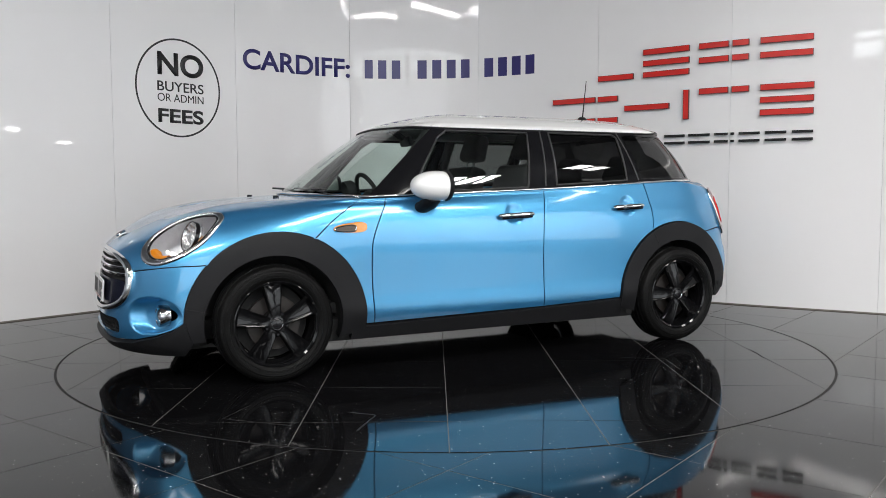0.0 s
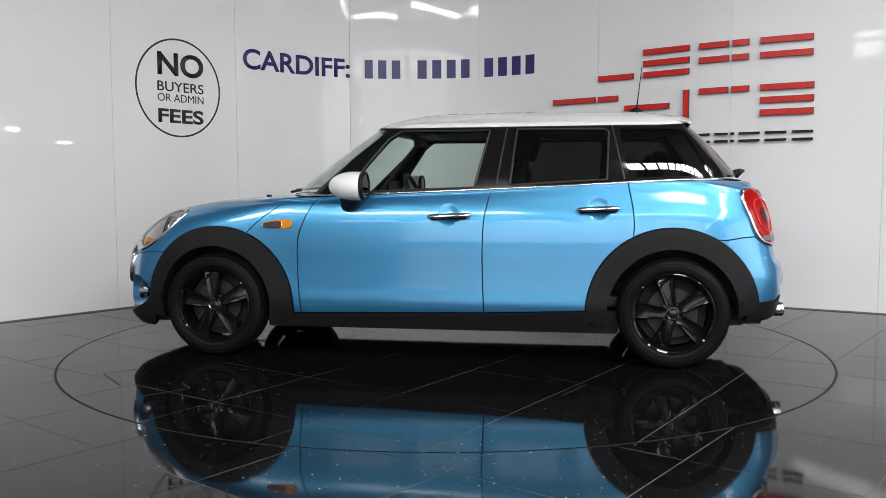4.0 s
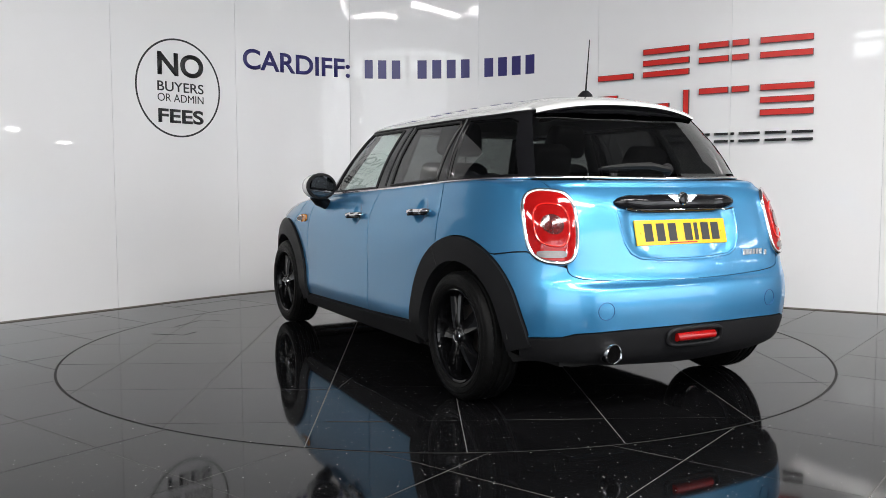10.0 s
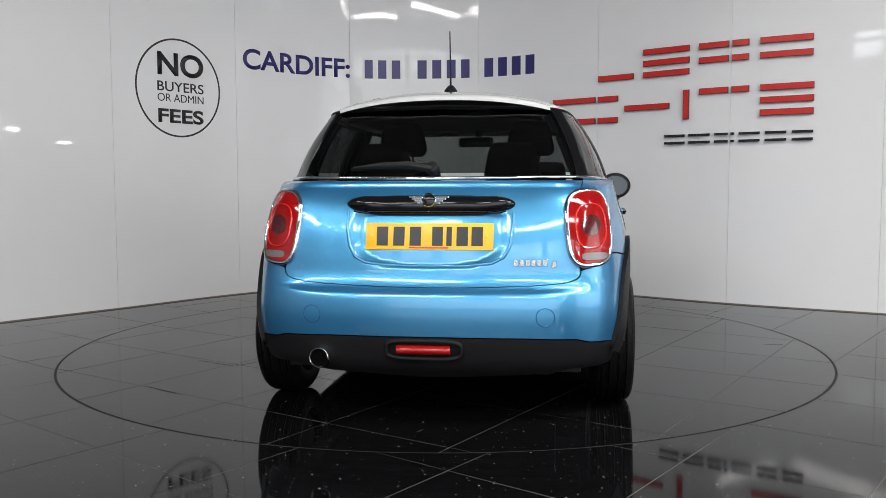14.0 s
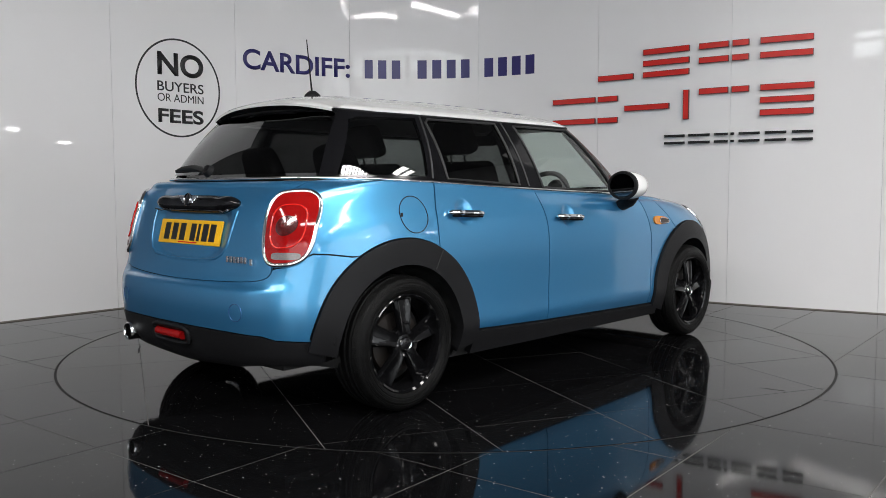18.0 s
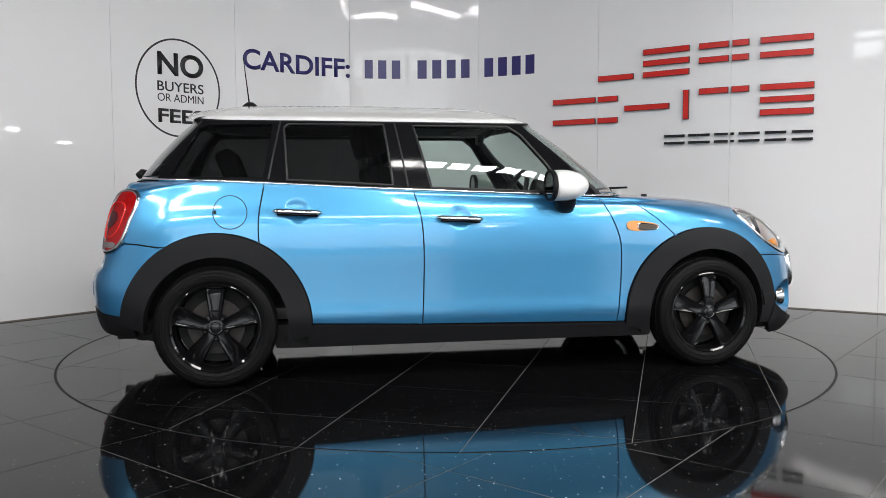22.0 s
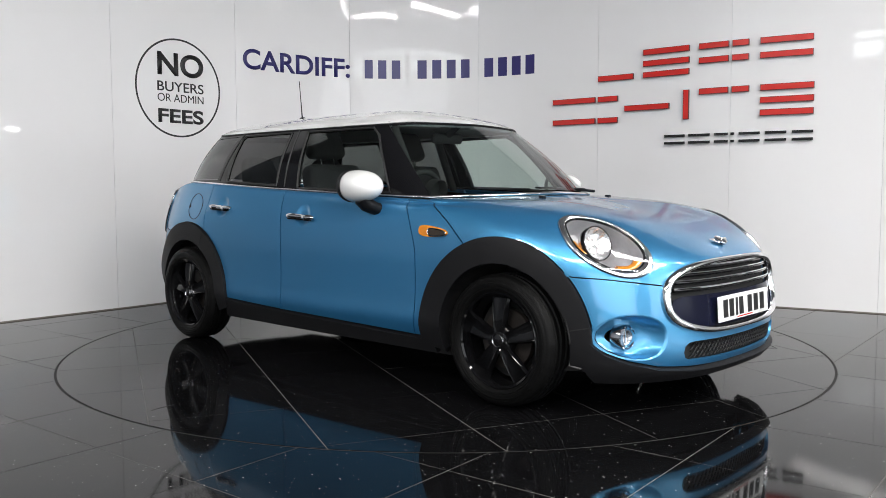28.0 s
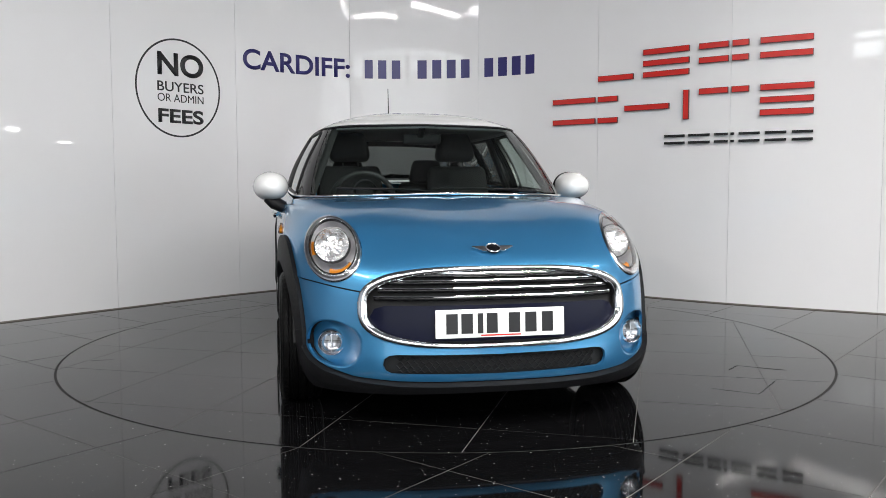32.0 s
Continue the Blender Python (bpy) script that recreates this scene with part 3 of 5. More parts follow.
HAUNCH = [(.12, .2), (.05, .26), (.02, .33), (.005, .41), (0, .48), (.008, .55), (.02, .60), (.032, .66), (.046, .74), (.07, .83), (.105, .91), (.15, .965), (.24, 1.005), (.6, 1.01)]


def door_profile(belt):
    return [(.075, .15), (.055, .20), (.020, .28), (.0045, .335), (.0075, .42), (.0075, .53), (.0055, .65), (.0105, .75), (.024, .82), (.048, .88), (.082, belt - .02), (.105, belt), (.30, belt + .005), (.98, belt + .01)]


def mixed(a, b, t):
    return [tuple(np.array(p) * (1 - t) + np.array(q) * t) for p, q in zip(a, b)]


STATIONS = [(0, NOSE), (1.2, mixed(NOSE, CORNER, .15)), (3, CORNER), (5, WING), (6.1, door_profile(.915)), (7, door_profile(.935)), (8, door_profile(.957)), (9, door_profile(.985)),
            (10, door_profile(1.004)), (11, mixed(door_profile(1.008), HAUNCH, .5)), (12, HAUNCH), (13.6, TAIL), (15, TAIL)]
STATION_U = [s for s, _ in STATIONS]
STATION_P = np.array([np.array(p).ravel() for _, p in STATIONS])


def belt_z(x):
    return float(np.interp(x, (-0.3, -0.1, 0.0, 0.45, 1.0, 1.55, 2.1), (1.008, 1.006, 1.004, .985, .957, .935, .915)))


def body_surface(s, v):
    u = np.interp(s, PLAN_S, PLAN_U)
    o = catmull(PLAN, u)
    c = np.stack([np.clip(o[:, 0], 0.1, 2.25), np.zeros(len(o))], 1)
    rows = gentle(STATION_U, STATION_P, u).reshape(len(o), len(KNOTS), 2)
    k = np.interp(v, KNOTS, np.arange(len(KNOTS)))
    i = np.clip(np.floor(k).astype(int), 0, len(KNOTS) - 2)
    t = (k - i)[:, None]
    ext = np.concatenate([2 * rows[:, :1] - rows[:, 1:2], rows, 2 * rows[:, -1:] - rows[:, -2:-1]], 1)
    n = np.arange(len(o))
    p0, p1, p2, p3 = ext[n, i], ext[n, i + 1], ext[n, i + 2], ext[n, i + 3]
    f = 0.5 * (2 * p1 + (p2 - p0) * t + (2 * p0 - 5 * p1 + 4 * p2 - p3) * t ** 2 + (3 * p1 - p0 - 3 * p2 + p3) * t ** 3)
    xy = o + (c - o) * f[:, :1]
    return np.column_stack([xy, f[:, 1]])


# plan of the glasshouse at the belt and at the edge of the roof
BELT = [(2.29, 0), (2.25, .28), (2.15, .52), (2.02, .675), (1.85, .732), (1.45, .752), (1.0, .757), (.6, .755), (.25, .742), (-.05, .705), (-.22, .64), (-.34, .52), (-.41, .32), (-.435, 0)]
EAVES = [(1.70, 0), (1.68, .25), (1.64, .43), (1.57, .525), (1.45, .563), (1.2, .582), (.95, .59), (.62, .588), (.32, .575), (.08, .55), (-.035, .51), (-.075, .435), (-.105, .28), (-.115, 0)]
MIDLINE = [(a[0] * .5 + b[0] * .5, a[1] * .5 + b[1] * .5) for a, b in zip(BELT, EAVES)]
CAB_U, CAB_S = arc_table(MIDLINE)
CAB_S_END = CAB_S[-1]
RISE = 0.42


def cab_surface(s, v):
    """v runs from 0 at the belt over RISE at the eaves to 2 * RISE at the roof's middle."""
    u = np.interp(s, CAB_S, CAB_U)
    b, e = catmull(BELT, u), catmull(EAVES, u)
    zb = np.interp(u, (0, 3, 4, 5, 6, 7, 8, 9, 10.5, 13), (.935, .918, .926, .94, .958, .975, .994, 1.006, 1.010, 1.004))
    ze = np.interp(u, (0, 2, 3, 4, 6, 9, 11, 13), (1.337, 1.330, 1.322, 1.318, 1.316, 1.318, 1.332, 1.345))
    t = np.clip(v / RISE, 0, 1)[:, None]
    xy = b + (e - b) * t
    nrm = np.stack([b[:, 0] - 0.9, b[:, 1] * 2.2], 1)
    nrm /= np.linalg.norm(nrm, axis=1, keepdims=True) + 1e-9
    xy = xy + nrm * (0.022 * np.sin(np.pi * t))
    z = zb + (ze - zb) * t[:, 0]
    r = np.clip((v - RISE) / RISE, 0, 1)
    cx = np.clip(e[:, 0], 0.25, 1.15)
    mid = np.stack([cx, np.zeros(len(cx))], 1)
    top = 1.426 - 0.028 * (cx - 0.8) ** 2
    xy = np.where((v > RISE)[:, None], e + (mid - e) * r[:, None], xy)
    z = np.where(v > RISE, ze + (top - ze) * (1 - (1 - r) ** 2.3), z)
    return np.column_stack([xy, z])


class Skin:
    """A half surface over (s, v) that rays can be met with."""

    def __init__(self, fn, s_end, v_end, ns, nv):
        self.fn, self.s_end, self.v_end, self.dishes = fn, s_end, v_end, []
        ss, vv = np.meshgrid(np.linspace(0, s_end, ns), np.linspace(0, v_end, nv), indexing="ij")
        self.sv = np.column_stack([ss.ravel(), vv.ravel()])
        p = fn(self.sv[:, 0], self.sv[:, 1])
        tris = []
        for i in range(ns - 1):
            for j in range(nv - 1):
                a = i * nv + j
                tris += [(a, a + nv, a + nv + 1), (a, a + nv + 1, a + 1)]
        self.tris, self.p = tris, p
        self.tree = BVHTree.FromPolygons([Vector(q) for q in p], tris)

    def hit(self, eye, way):
        place, _, i, _ = self.tree.ray_cast(Vector(eye), Vector(way))
        if place is None:
            place, _, i, _ = self.tree.find_nearest(Vector(eye) + Vector(way) * 2.0)
        a, b, c = (Vector(self.p[k]) for k in self.tris[i])
        n = (b - a).cross(c - a)
        d = n.length_squared
        if d < 1e-16:
            return tuple(float(q) for q in self.sv[self.tris[i][0]])
        wa, wb = n.dot((c - b).cross(place - b)) / d, n.dot((a - c).cross(place - c)) / d
        sv = wa * self.sv[self.tris[i][0]] + wb * self.sv[self.tris[i][1]] + (1 - wa - wb) * self.sv[self.tris[i][2]]
        return float(np.clip(sv[0], 0, self.s_end)), float(np.clip(sv[1], 0, self.v_end))

    def side(self, x, z):
        return self.hit((x, 3.0, z), (0, -1, 0))

    def nose(self, y, z):
        return self.hit((6.0, y, z), (-1, 0, 0))

    def tail(self, y, z):
        return self.hit((-4.0, y, z), (1, 0, 0))

    def above(self, x, y):
        return self.hit((x, y, 4.0), (0, 0, -1))

    def at(self, sv):
        sv = np.asarray(sv, float)
        p = self.fn(sv[:, 0], sv[:, 1])
        if self.dishes:
            n = self.raw_normal(sv)
            for c, rx, ry, depth, way in self.dishes:
                d = p - np.array(c)
                if way == "side":
                    q = np.hypot(d[:, 0] / rx, d[:, 2] / ry)
                else:
                    q = np.maximum(np.abs(d[:, 1]) / rx, 0) ** 3 + np.abs(d[:, 2] / ry) ** 3
                    q = np.where(np.abs(d[:, 0]) < 0.3, q ** (1 / 3), 9)
                k = np.clip(1 - q, 0, 1)
                k2 = np.clip(k * 1.7, 0, 1)
                p = p - n * (depth * k2 * k2 * (3 - 2 * k2))[:, None] if way == "side" else p - n * (depth * np.clip(k * 5, 0, 1) ** 2 * (3 - 2 * np.clip(k * 5, 0, 1)))[:, None]
        return p

    def raw_normal(self, sv):
        e = 1e-3
        s, v = sv[:, 0], sv[:, 1]
        a = self.fn(np.clip(s + e, 0, self.s_end), v) - self.fn(np.clip(s - e, 0, self.s_end), v)
        b = self.fn(s, np.clip(v + e, 0, self.v_end)) - self.fn(s, np.clip(v - e, 0, self.v_end))
        n = np.cross(a, b)
        return self.fixed(n, sv)

    def fixed(self, n, sv):
        n = n / (np.linalg.norm(n, axis=1, keepdims=True) + 1e-12)
        mid = (sv[:, 0] < 1e-4) | (sv[:, 0] > self.s_end - 1e-4)
        n[mid, 1] = 0
        return n / (np.linalg.norm(n, axis=1, keepdims=True) + 1e-12)

    def normal(self, sv):
        if not self.dishes:
            return self.raw_normal(sv)
        e = 2e-3
        d1, d2 = np.array([e, 0]), np.array([0, e])
        lim = np.array([self.s_end, self.v_end])
        a = self.at(np.clip(sv + d1, 0, lim)) - self.at(np.clip(sv - d1, 0, lim))
        b = self.at(np.clip(sv + d2, 0, lim)) - self.at(np.clip(sv - d2, 0, lim))
        return self.fixed(np.cross(a, b), sv)


def dense(line, step=0.02):
    out = []
    for a, b in zip(line, line[1:]):
        n = max(1, int(math.dist(a, b) / step))
        out += [(a[0] + (b[0] - a[0]) * k / n, a[1] + (b[1] - a[1]) * k / n) for k in range(n)]
    return out + [line[-1]]


def smooth_line(pts, n=40):
    """A smooth open line through a few points."""
    p = np.array(pts, float)
    q = np.column_stack([p, np.zeros(len(p))])
    u = np.linspace(0, len(p) - 1, n)
    return [tuple(c[:2]) for c in catmull(q, u)]


def oval(cx, cz, rx, rz, power=2.0, n=48, tilt=0.0):
    out = []
    for i in range(n):
        a = 2 * math.pi * i / n
        c, s = math.cos(a), math.sin(a)
        x, z = rx * math.copysign(abs(c) ** (2 / power), c), rz * math.copysign(abs(s) ** (2 / power), s)
        out.append((cx + x * math.cos(tilt) - z * math.sin(tilt), cz + x * math.sin(tilt) + z * math.cos(tilt)))
    return out


def shrink(loop, gap, s_end):
    """Draws an outline in by a gap, but not along the middle line."""
    p = np.array(loop)
    area = np.sum(p[:, 0] * np.roll(p[:, 1], -1) - np.roll(p[:, 0], -1) * p[:, 1])
    a, b = np.roll(p, 1, 0), np.roll(p, -1, 0)
    t1, t2 = p - a, b - p
    t1 /= np.linalg.norm(t1, axis=1, keepdims=True) + 1e-9
    t2 /= np.linalg.norm(t2, axis=1, keepdims=True) + 1e-9
    n = np.stack([-(t1[:, 1] + t2[:, 1]), t1[:, 0] + t2[:, 0]], 1)
    n /= np.maximum(np.linalg.norm(n, axis=1, keepdims=True), 0.6)
    q = p + n * gap * (1 if area > 0 else -1)
    mid = (p[:, 0] < 1e-3) | (p[:, 0] > s_end - 1e-3)
    q[mid, 0] = p[mid, 0]
    return [tuple(c) for c in q]


def clean(loop, d=0.003):
    out = []
    for q in loop:
        if not out or math.dist(q, out[-1]) > d:
            out.append(q)
    while len(out) > 3 and math.dist(out[0], out[-1]) <= d:
        out.pop()
    return out


def panel_data(skin, outer, holes, gap, proud, skirt, step, extra=()):
    outer = shrink(clean(outer), gap, skin.s_end)
    outer = dense(outer + [outer[0]], step)[:-1]
    holes = [shrink(clean(h), -gap, skin.s_end) for h in holes]
    vs, tris = fill_flat(outer, holes, step, extra)
    used = sorted({i for t in tris for i in t})
    num = {k: i for i, k in enumerate(used)}
    sv = np.array([vs[k] for k in used])
    sv = np.clip(sv, 0, (skin.s_end, skin.v_end))
    n = skin.normal(sv)
    p = skin.at(sv) + n * proud
    tris = [tuple(num[i] for i in t) for t in tris]
    out = []
    for a, b, c in tris:
        g = np.cross(p[b] - p[a], p[c] - p[a])
        out.append((a, b, c) if g @ n[a] > 0 else (a, c, b))
    count = {}
    for t in out:
        for k in range(3):
            e = (t[k], t[(k + 1) % 3])
            count[tuple(sorted(e))] = None if tuple(sorted(e)) in count else e
    rim = [e for e in count.values() if e is not None]
    mid = (sv[:, 0] < 1e-3) | (sv[:, 0] > skin.s_end - 1e-3)
    rim = [e for e in rim if not (mid[e[0]] and mid[e[1]])]
    p, nn, quads = list(map(tuple, p)), list(map(tuple, n)), []
    if skirt:
        low = {}
        up = {}
        for a, b in rim:
            for k in (a, b):
                if k not in low:
                    up[k] = len(p)
                    p.append(p[k])
                    nn.append((0, 0, 0))
                    low[k] = len(p)
                    p.append(tuple(np.array(p[k]) - np.array(nn[k]) * skirt))
                    nn.append((0, 0, 0))
            quads.append((up[b], up[a], low[a], low[b]))
    return p, nn, out, quads


def build_mesh(name, p, nn, tris, quads):
    me = bpy.data.meshes.new(name)
    me.from_pydata(p, [], list(tris) + list(quads))
    me.polygons.foreach_set("use_smooth", [True] * len(me.polygons))
    me.normals_split_custom_set([nn[l.vertex_index] for l in me.loops])
    return me


def panel(name, skin, outer, mat, parent, holes=(), label="", gap=0.0032, proud=0.0, skirt=0.012, step=0.03, whole=False, extra=()):
    """A body panel cut out of the surface: one left and one right, or a whole one across the middle."""
    p, nn, tris, quads = panel_data(skin, outer, holes, gap, proud, skirt, step, extra)
    at = np.array([CAR_AT.x, CAR_AT.y, 0])
    left = [tuple(np.array(q) + at) for q in p]
    right = [tuple(np.array(q) * (1, -1, 1) + at) for q in p]
    rn = [(a, -b, c) for a, b, c in nn]
    flip = [t[::-1] for t in tris]
    fq = [t[::-1] for t in quads]
    if whole:
        k = len(p)
        me = build_mesh(name, left + right, nn + rn, list(tris) + [tuple(i + k for i in t) for t in flip], list(quads) + [tuple(i + k for i in t) for t in fq])
        return [mesh_part(name, me, mat, parent, label)]
    par = parent if isinstance(parent, (list, tuple)) else (parent, parent)
    return [mesh_part(name, build_mesh(name, left, nn, tris, quads), mat, par[0], label), mesh_part(name, build_mesh(name, right, rn, flip, fq), mat, par[1], label)]


def cpart(name, bm, mat, parent=None, label=""):
    """A part given in the car's own measure: x ahead of the rear axle, y to the left."""
    bmesh.ops.translate(bm, vec=CAR_AT, verts=bm.verts)
    return part(name, bm, mat, parent or car, label)


def flipped(bm):
    """The mirror image for the car's other side."""
    b2 = bm.copy()
    bmesh.ops.scale(b2, vec=(1, -1, 1), verts=b2.verts)
    bmesh.ops.reverse_faces(b2, faces=b2.faces)
    return b2


def both_sides(name, bm, mat, parents=(None, None), label=""):
    b2 = flipped(bm)
    return [cpart(name, bm, mat, parents[0], label), cpart(name, b2, mat, parents[1], label)]


body = Skin(body_surface, BODY_S, KNOTS[-1], 260, 110)
cab = Skin(cab_surface, CAB_S_END, 2 * RISE, 200, 80)
# ---- car: body panels ----
def arch_line(cx, r, a0, a1, n=30):
    return [(cx + r * math.cos(radians(a0 + (a1 - a0) * i / n)), HUB_Z + r * math.sin(radians(a0 + (a1 - a0) * i / n))) for i in range(n + 1)]


def on_side(line, skin=None):
    return [(skin or body).side(x, z) for x, z in dense(line)]


FA, RA, R_OUT, R_IN = 2.548, 0.005, 0.455, 0.338
door_front = smooth_line([(1.954, .917), (2.010, .815), (2.05, .714), (2.062, .628), (2.060, .45), (2.045, .262)])
b_seam = smooth_line([(.972, .956), (1.005, .806), (1.015, .636), (1.012, .45), (1.006, .284)])
rear_edge = smooth_line([(.240, .992), (.216, .866), (.208, .78), (.211, .702)])
rear_arc = arch_line(RA, R_OUT, 63, 1)
front_arc_all = arch_line(FA, R_OUT, 184, 4)
SILL_Z = [(0.462, .303), (1.006, .284), (2.045, .260)]


def belt_line(x0, x1, n=24):
    return [body.side(x, belt_z(x) - 0.004) for x in np.linspace(x0, x1, n)]


# cups behind the door handles, fog lamps and the number plate at the back
body.dishes += [((.395, .83, .855), .066, .068, .012, "side"), ((1.20, .84, .818), .066, .068, .012, "side"), ((-.56, 0, .79), .335, .150, .016, "back")]


def ring_points(skin, centre, r, way="side"):
    out = []
    for k in range(1, 7):
        for i in range(8 + 4 * k):
            a = 2 * math.pi * i / (8 + 4 * k)
            x, z = centre[0] + r * k / 6 * math.cos(a), centre[1] + r * k / 6 * math.sin(a)
            out.append(skin.side(x, z) if way == "side" else skin.tail(abs(x), z))
    return out


front_doors = panel("front_door", body, on_side(door_front) + on_side([(2.045, .262), (1.006, .286)]) + on_side(b_seam[::-1]) + belt_line(.972, 1.954), PAINT, car, extra=ring_points(body, (1.20, .818), .068))
rear_doors = panel("rear_door", body, on_side(b_seam) + on_side([(1.006, .286), (.461, .305)]) + on_side(rear_arc[::-1]) + on_side(rear_edge[::-1]) + belt_line(.240, .972), PAINT, car, extra=ring_points(body, (.395, .855), .068))

# front wing between door, bonnet cut and arch
wing_cut = smooth_line([(2.085, .912), (2.16, .876), (2.27, .80), (2.37, .71)])
wing_arc = arch_line(FA, R_OUT, 113, 183)
wings = panel("front_wing", body, belt_line(1.957, 2.085, 8) + on_side(wing_cut) + on_side(wing_arc) + on_side([(2.09, .262), (2.048, .262)]) + on_side(door_front[::-1]), PAINT, car)

def side_pt_early(x, z, proud):
    a = np.array([body.side(x, z)])
    return Vector((body.at(a) + body.normal(a) * proud)[0])


# sills and wheel-arch trims in black plastic
panel("sill", body, on_side([(.44, .300), (1.006, .281), (2.10, .256), (2.165, .254)]) + [body.side(x, .188) for x in np.linspace(2.175, .435, 60)], PLASTIC, car, label="black plastic sill", proud=0.012, skirt=0.03)
panel("rear_arch_trim", body, on_side(arch_line(RA, R_OUT, -6, 178, 60)) + on_side(arch_line(RA, R_IN, 183, -14, 60)), PLASTIC, car, label="black plastic wheel-arch trim", proud=0.016, skirt=0.05, step=0.025)
panel("front_arch_trim", body, on_side(arch_line(FA, R_OUT, 187, -10, 60)) + on_side(arch_line(2.567, R_IN, -12, 196, 60)), PLASTIC, car, label="black plastic wheel-arch trim", proud=0.016, skirt=0.05, step=0.025)

for ax, a, r_in in ((RA, 62, R_IN), (FA, 12, R_IN)):
    pts = [side_pt_early(ax + r * math.cos(radians(a)), HUB_Z + r * math.sin(radians(a)), .0165) for r in np.linspace(r_in + .012, R_OUT - .006, 8)]
    both_sides("trim_joint", tube_bm(pts, .0022, 5), RING_GAP, label="fine joint across the arch trim")

# nose: bonnet, bumper and their openings
S1 = BODY_S
lamp_hole = [body.nose(y, z) for y, z in oval(.628, .720, .106, .126, 2.0, 56, 0.22)]
seam_side = smooth_line([(3.06, .588), (3.0, .592), (2.90, .597), (2.865, .612)])


def grille_arc(z_from, z_to, n=40, grow=1.0):
    """Right-hand edge of the grille, seen from the front, from one height to another."""
    pts = []
    for i in range(n + 1):
        a = math.radians(z_from + (z_to - z_from) * i / n)
        c, s = math.cos(a), math.sin(a)
        pts.append((0.535 * grow * abs(c) ** (2 / 3.0), .503 + .150 * grow * math.copysign(abs(s) ** (2 / 3.0), s)))
    return pts


top_arc = grille_arc(90, 14)
low_arc = grille_arc(14, -90)
p_join = top_arc[-1]
bonnet_outer = [body.nose(max(y, 0), z) for y, z in top_arc]
bonnet_outer[0] = (0.0, bonnet_outer[0][1])
bonnet_outer += [body.nose(y, z) for y, z in dense([p_join, (.60, .573), (.69, .588)])][1:]
bonnet_outer += on_side(seam_side)[1:] + on_side(arch_line(FA, R_OUT, 44, 113, 30)) + on_side(wing_cut[::-1])
cowl = [(2.07, .70), (2.14, .60), (2.20, .45), (2.235, .25), (2.25, 0.0)]
bonnet_outer += [body.above(x, y) for x, y in dense(cowl)][:-1]
bonnet_outer.append((0.0, bonnet_outer[-1][1]))
panel("bonnet", body, bonnet_outer, PAINT, car, holes=[lamp_hole], whole=True, step=0.028)

bumper_outer = [body.nose(y, z) for y, z in dense([p_join, (.60, .573), (.69, .588)])] + on_side(seam_side)[1:] + on_side(arch_line(FA, R_OUT, 43, 8, 24))
lip_line = [body.side(x, z) for x, z in dense([(2.99, .33), (3.05, .285)])] + [body.nose(y, z) for y, z in dense([(.66, .254), (.56, .228), (.40, .216), (.2, .212), (0.0, .211)])]
lip_line[-1] = (0.0, lip_line[-1][1])
bumper_outer += lip_line[1:]
low = [body.nose(max(y, 0), z) for y, z in low_arc[::-1]]
low[0] = (0.0, low[0][1])
intake = [body.nose(y, z) for y, z in dense([(0, .318), (.40, .322), (.432, .318), (.450, .305), (.455, .282), (.447, .261), (.425, .249), (0, .240)])]
fog_hole = [body.nose(y, z) for y, z in oval(.636, .354, .098, .088, 2.3, 40, 0.2)]
# the intake meets the middle, so the bumper is an upper band and a lower band either side of it
i_top, i_low = intake[0][1], intake[-1][1]
upper = bumper_outer + [(0.0, i_low)] + [q for q in intake[::-1]][1:-1] + [(0.0, i_top)] + low
panel("front_bumper", body, upper, PAINT, car, holes=[fog_hole], whole=True, step=0.028)
panel("front_lip", body, lip_line + [(0.0, 0.004)] + [(s, 0.004) for s in np.linspace(0.02, body.side(3.0, .2)[0], 40)][0:] + [body.side(2.955, .22)], PLASTIC, car, label="black plastic front lip", whole=True, proud=0.024, skirt=0.03)

# tail: quarter panel, tailgate, bumper
light = oval(.632, .806, .083, .146, 3.2, 60, 0.10)
light_hole = [body.tail(y, z) for y, z in light]
gate_side = [(.615, 1.0), (.60, .955), (.575, .90), (.57, .80), (.578, .70), (.605, .640), (.575, .602), (.45, .585), (.2, .576), (0.0, .574)]
gate_sv = [body.tail(y, z) for y, z in dense(smooth_line(gate_side, 60))]
gate_sv[-1] = (S1, gate_sv[-1][1])
tail_belt = [body.tail(y, 0.998) for y in np.linspace(0.02, .60, 24)]
tailgate = panel("tailgate", body, gate_sv + [(S1, tail_belt[0][1])] + tail_belt, PAINT, car, whole=True, step=0.015)
crease = [(-.262, .686), (-.36, .70), (-.42, .704)]
quarter = on_side(rear_edge[::-1][0:1]) + on_side(arch_line(RA, R_OUT, 63, 121, 30)) + on_side(crease) + [body.tail(y, z) for y, z in dense([(.66, .655), (.615, .645)])]
quarter += [body.tail(y, z) for y, z in dense(smooth_line(gate_side, 60)[:30][::-1])][6:] + belt_line(-.27, .240, 20) + on_side(rear_edge)
panel("quarter_panel", body, quarter, PAINT, car, holes=[light_hole])
skirt_line = [body.side(x, z) for x, z in dense([(-.40, .345), (-.47, .352)])] + [body.tail(y, z) for y, z in dense([(.64, .358), (.59, .372), (.4, .378), (0.0, .38)])]
skirt_line[-1] = (S1, skirt_line[-1][1])
bumper = on_side(crease) + [body.tail(y, z) for y, z in dense([(.66, .655), (.615, .645)])] + gate_sv[gate_sv.index(min(gate_sv, key=lambda q: math.dist(q, body.tail(.605, .642)))):]
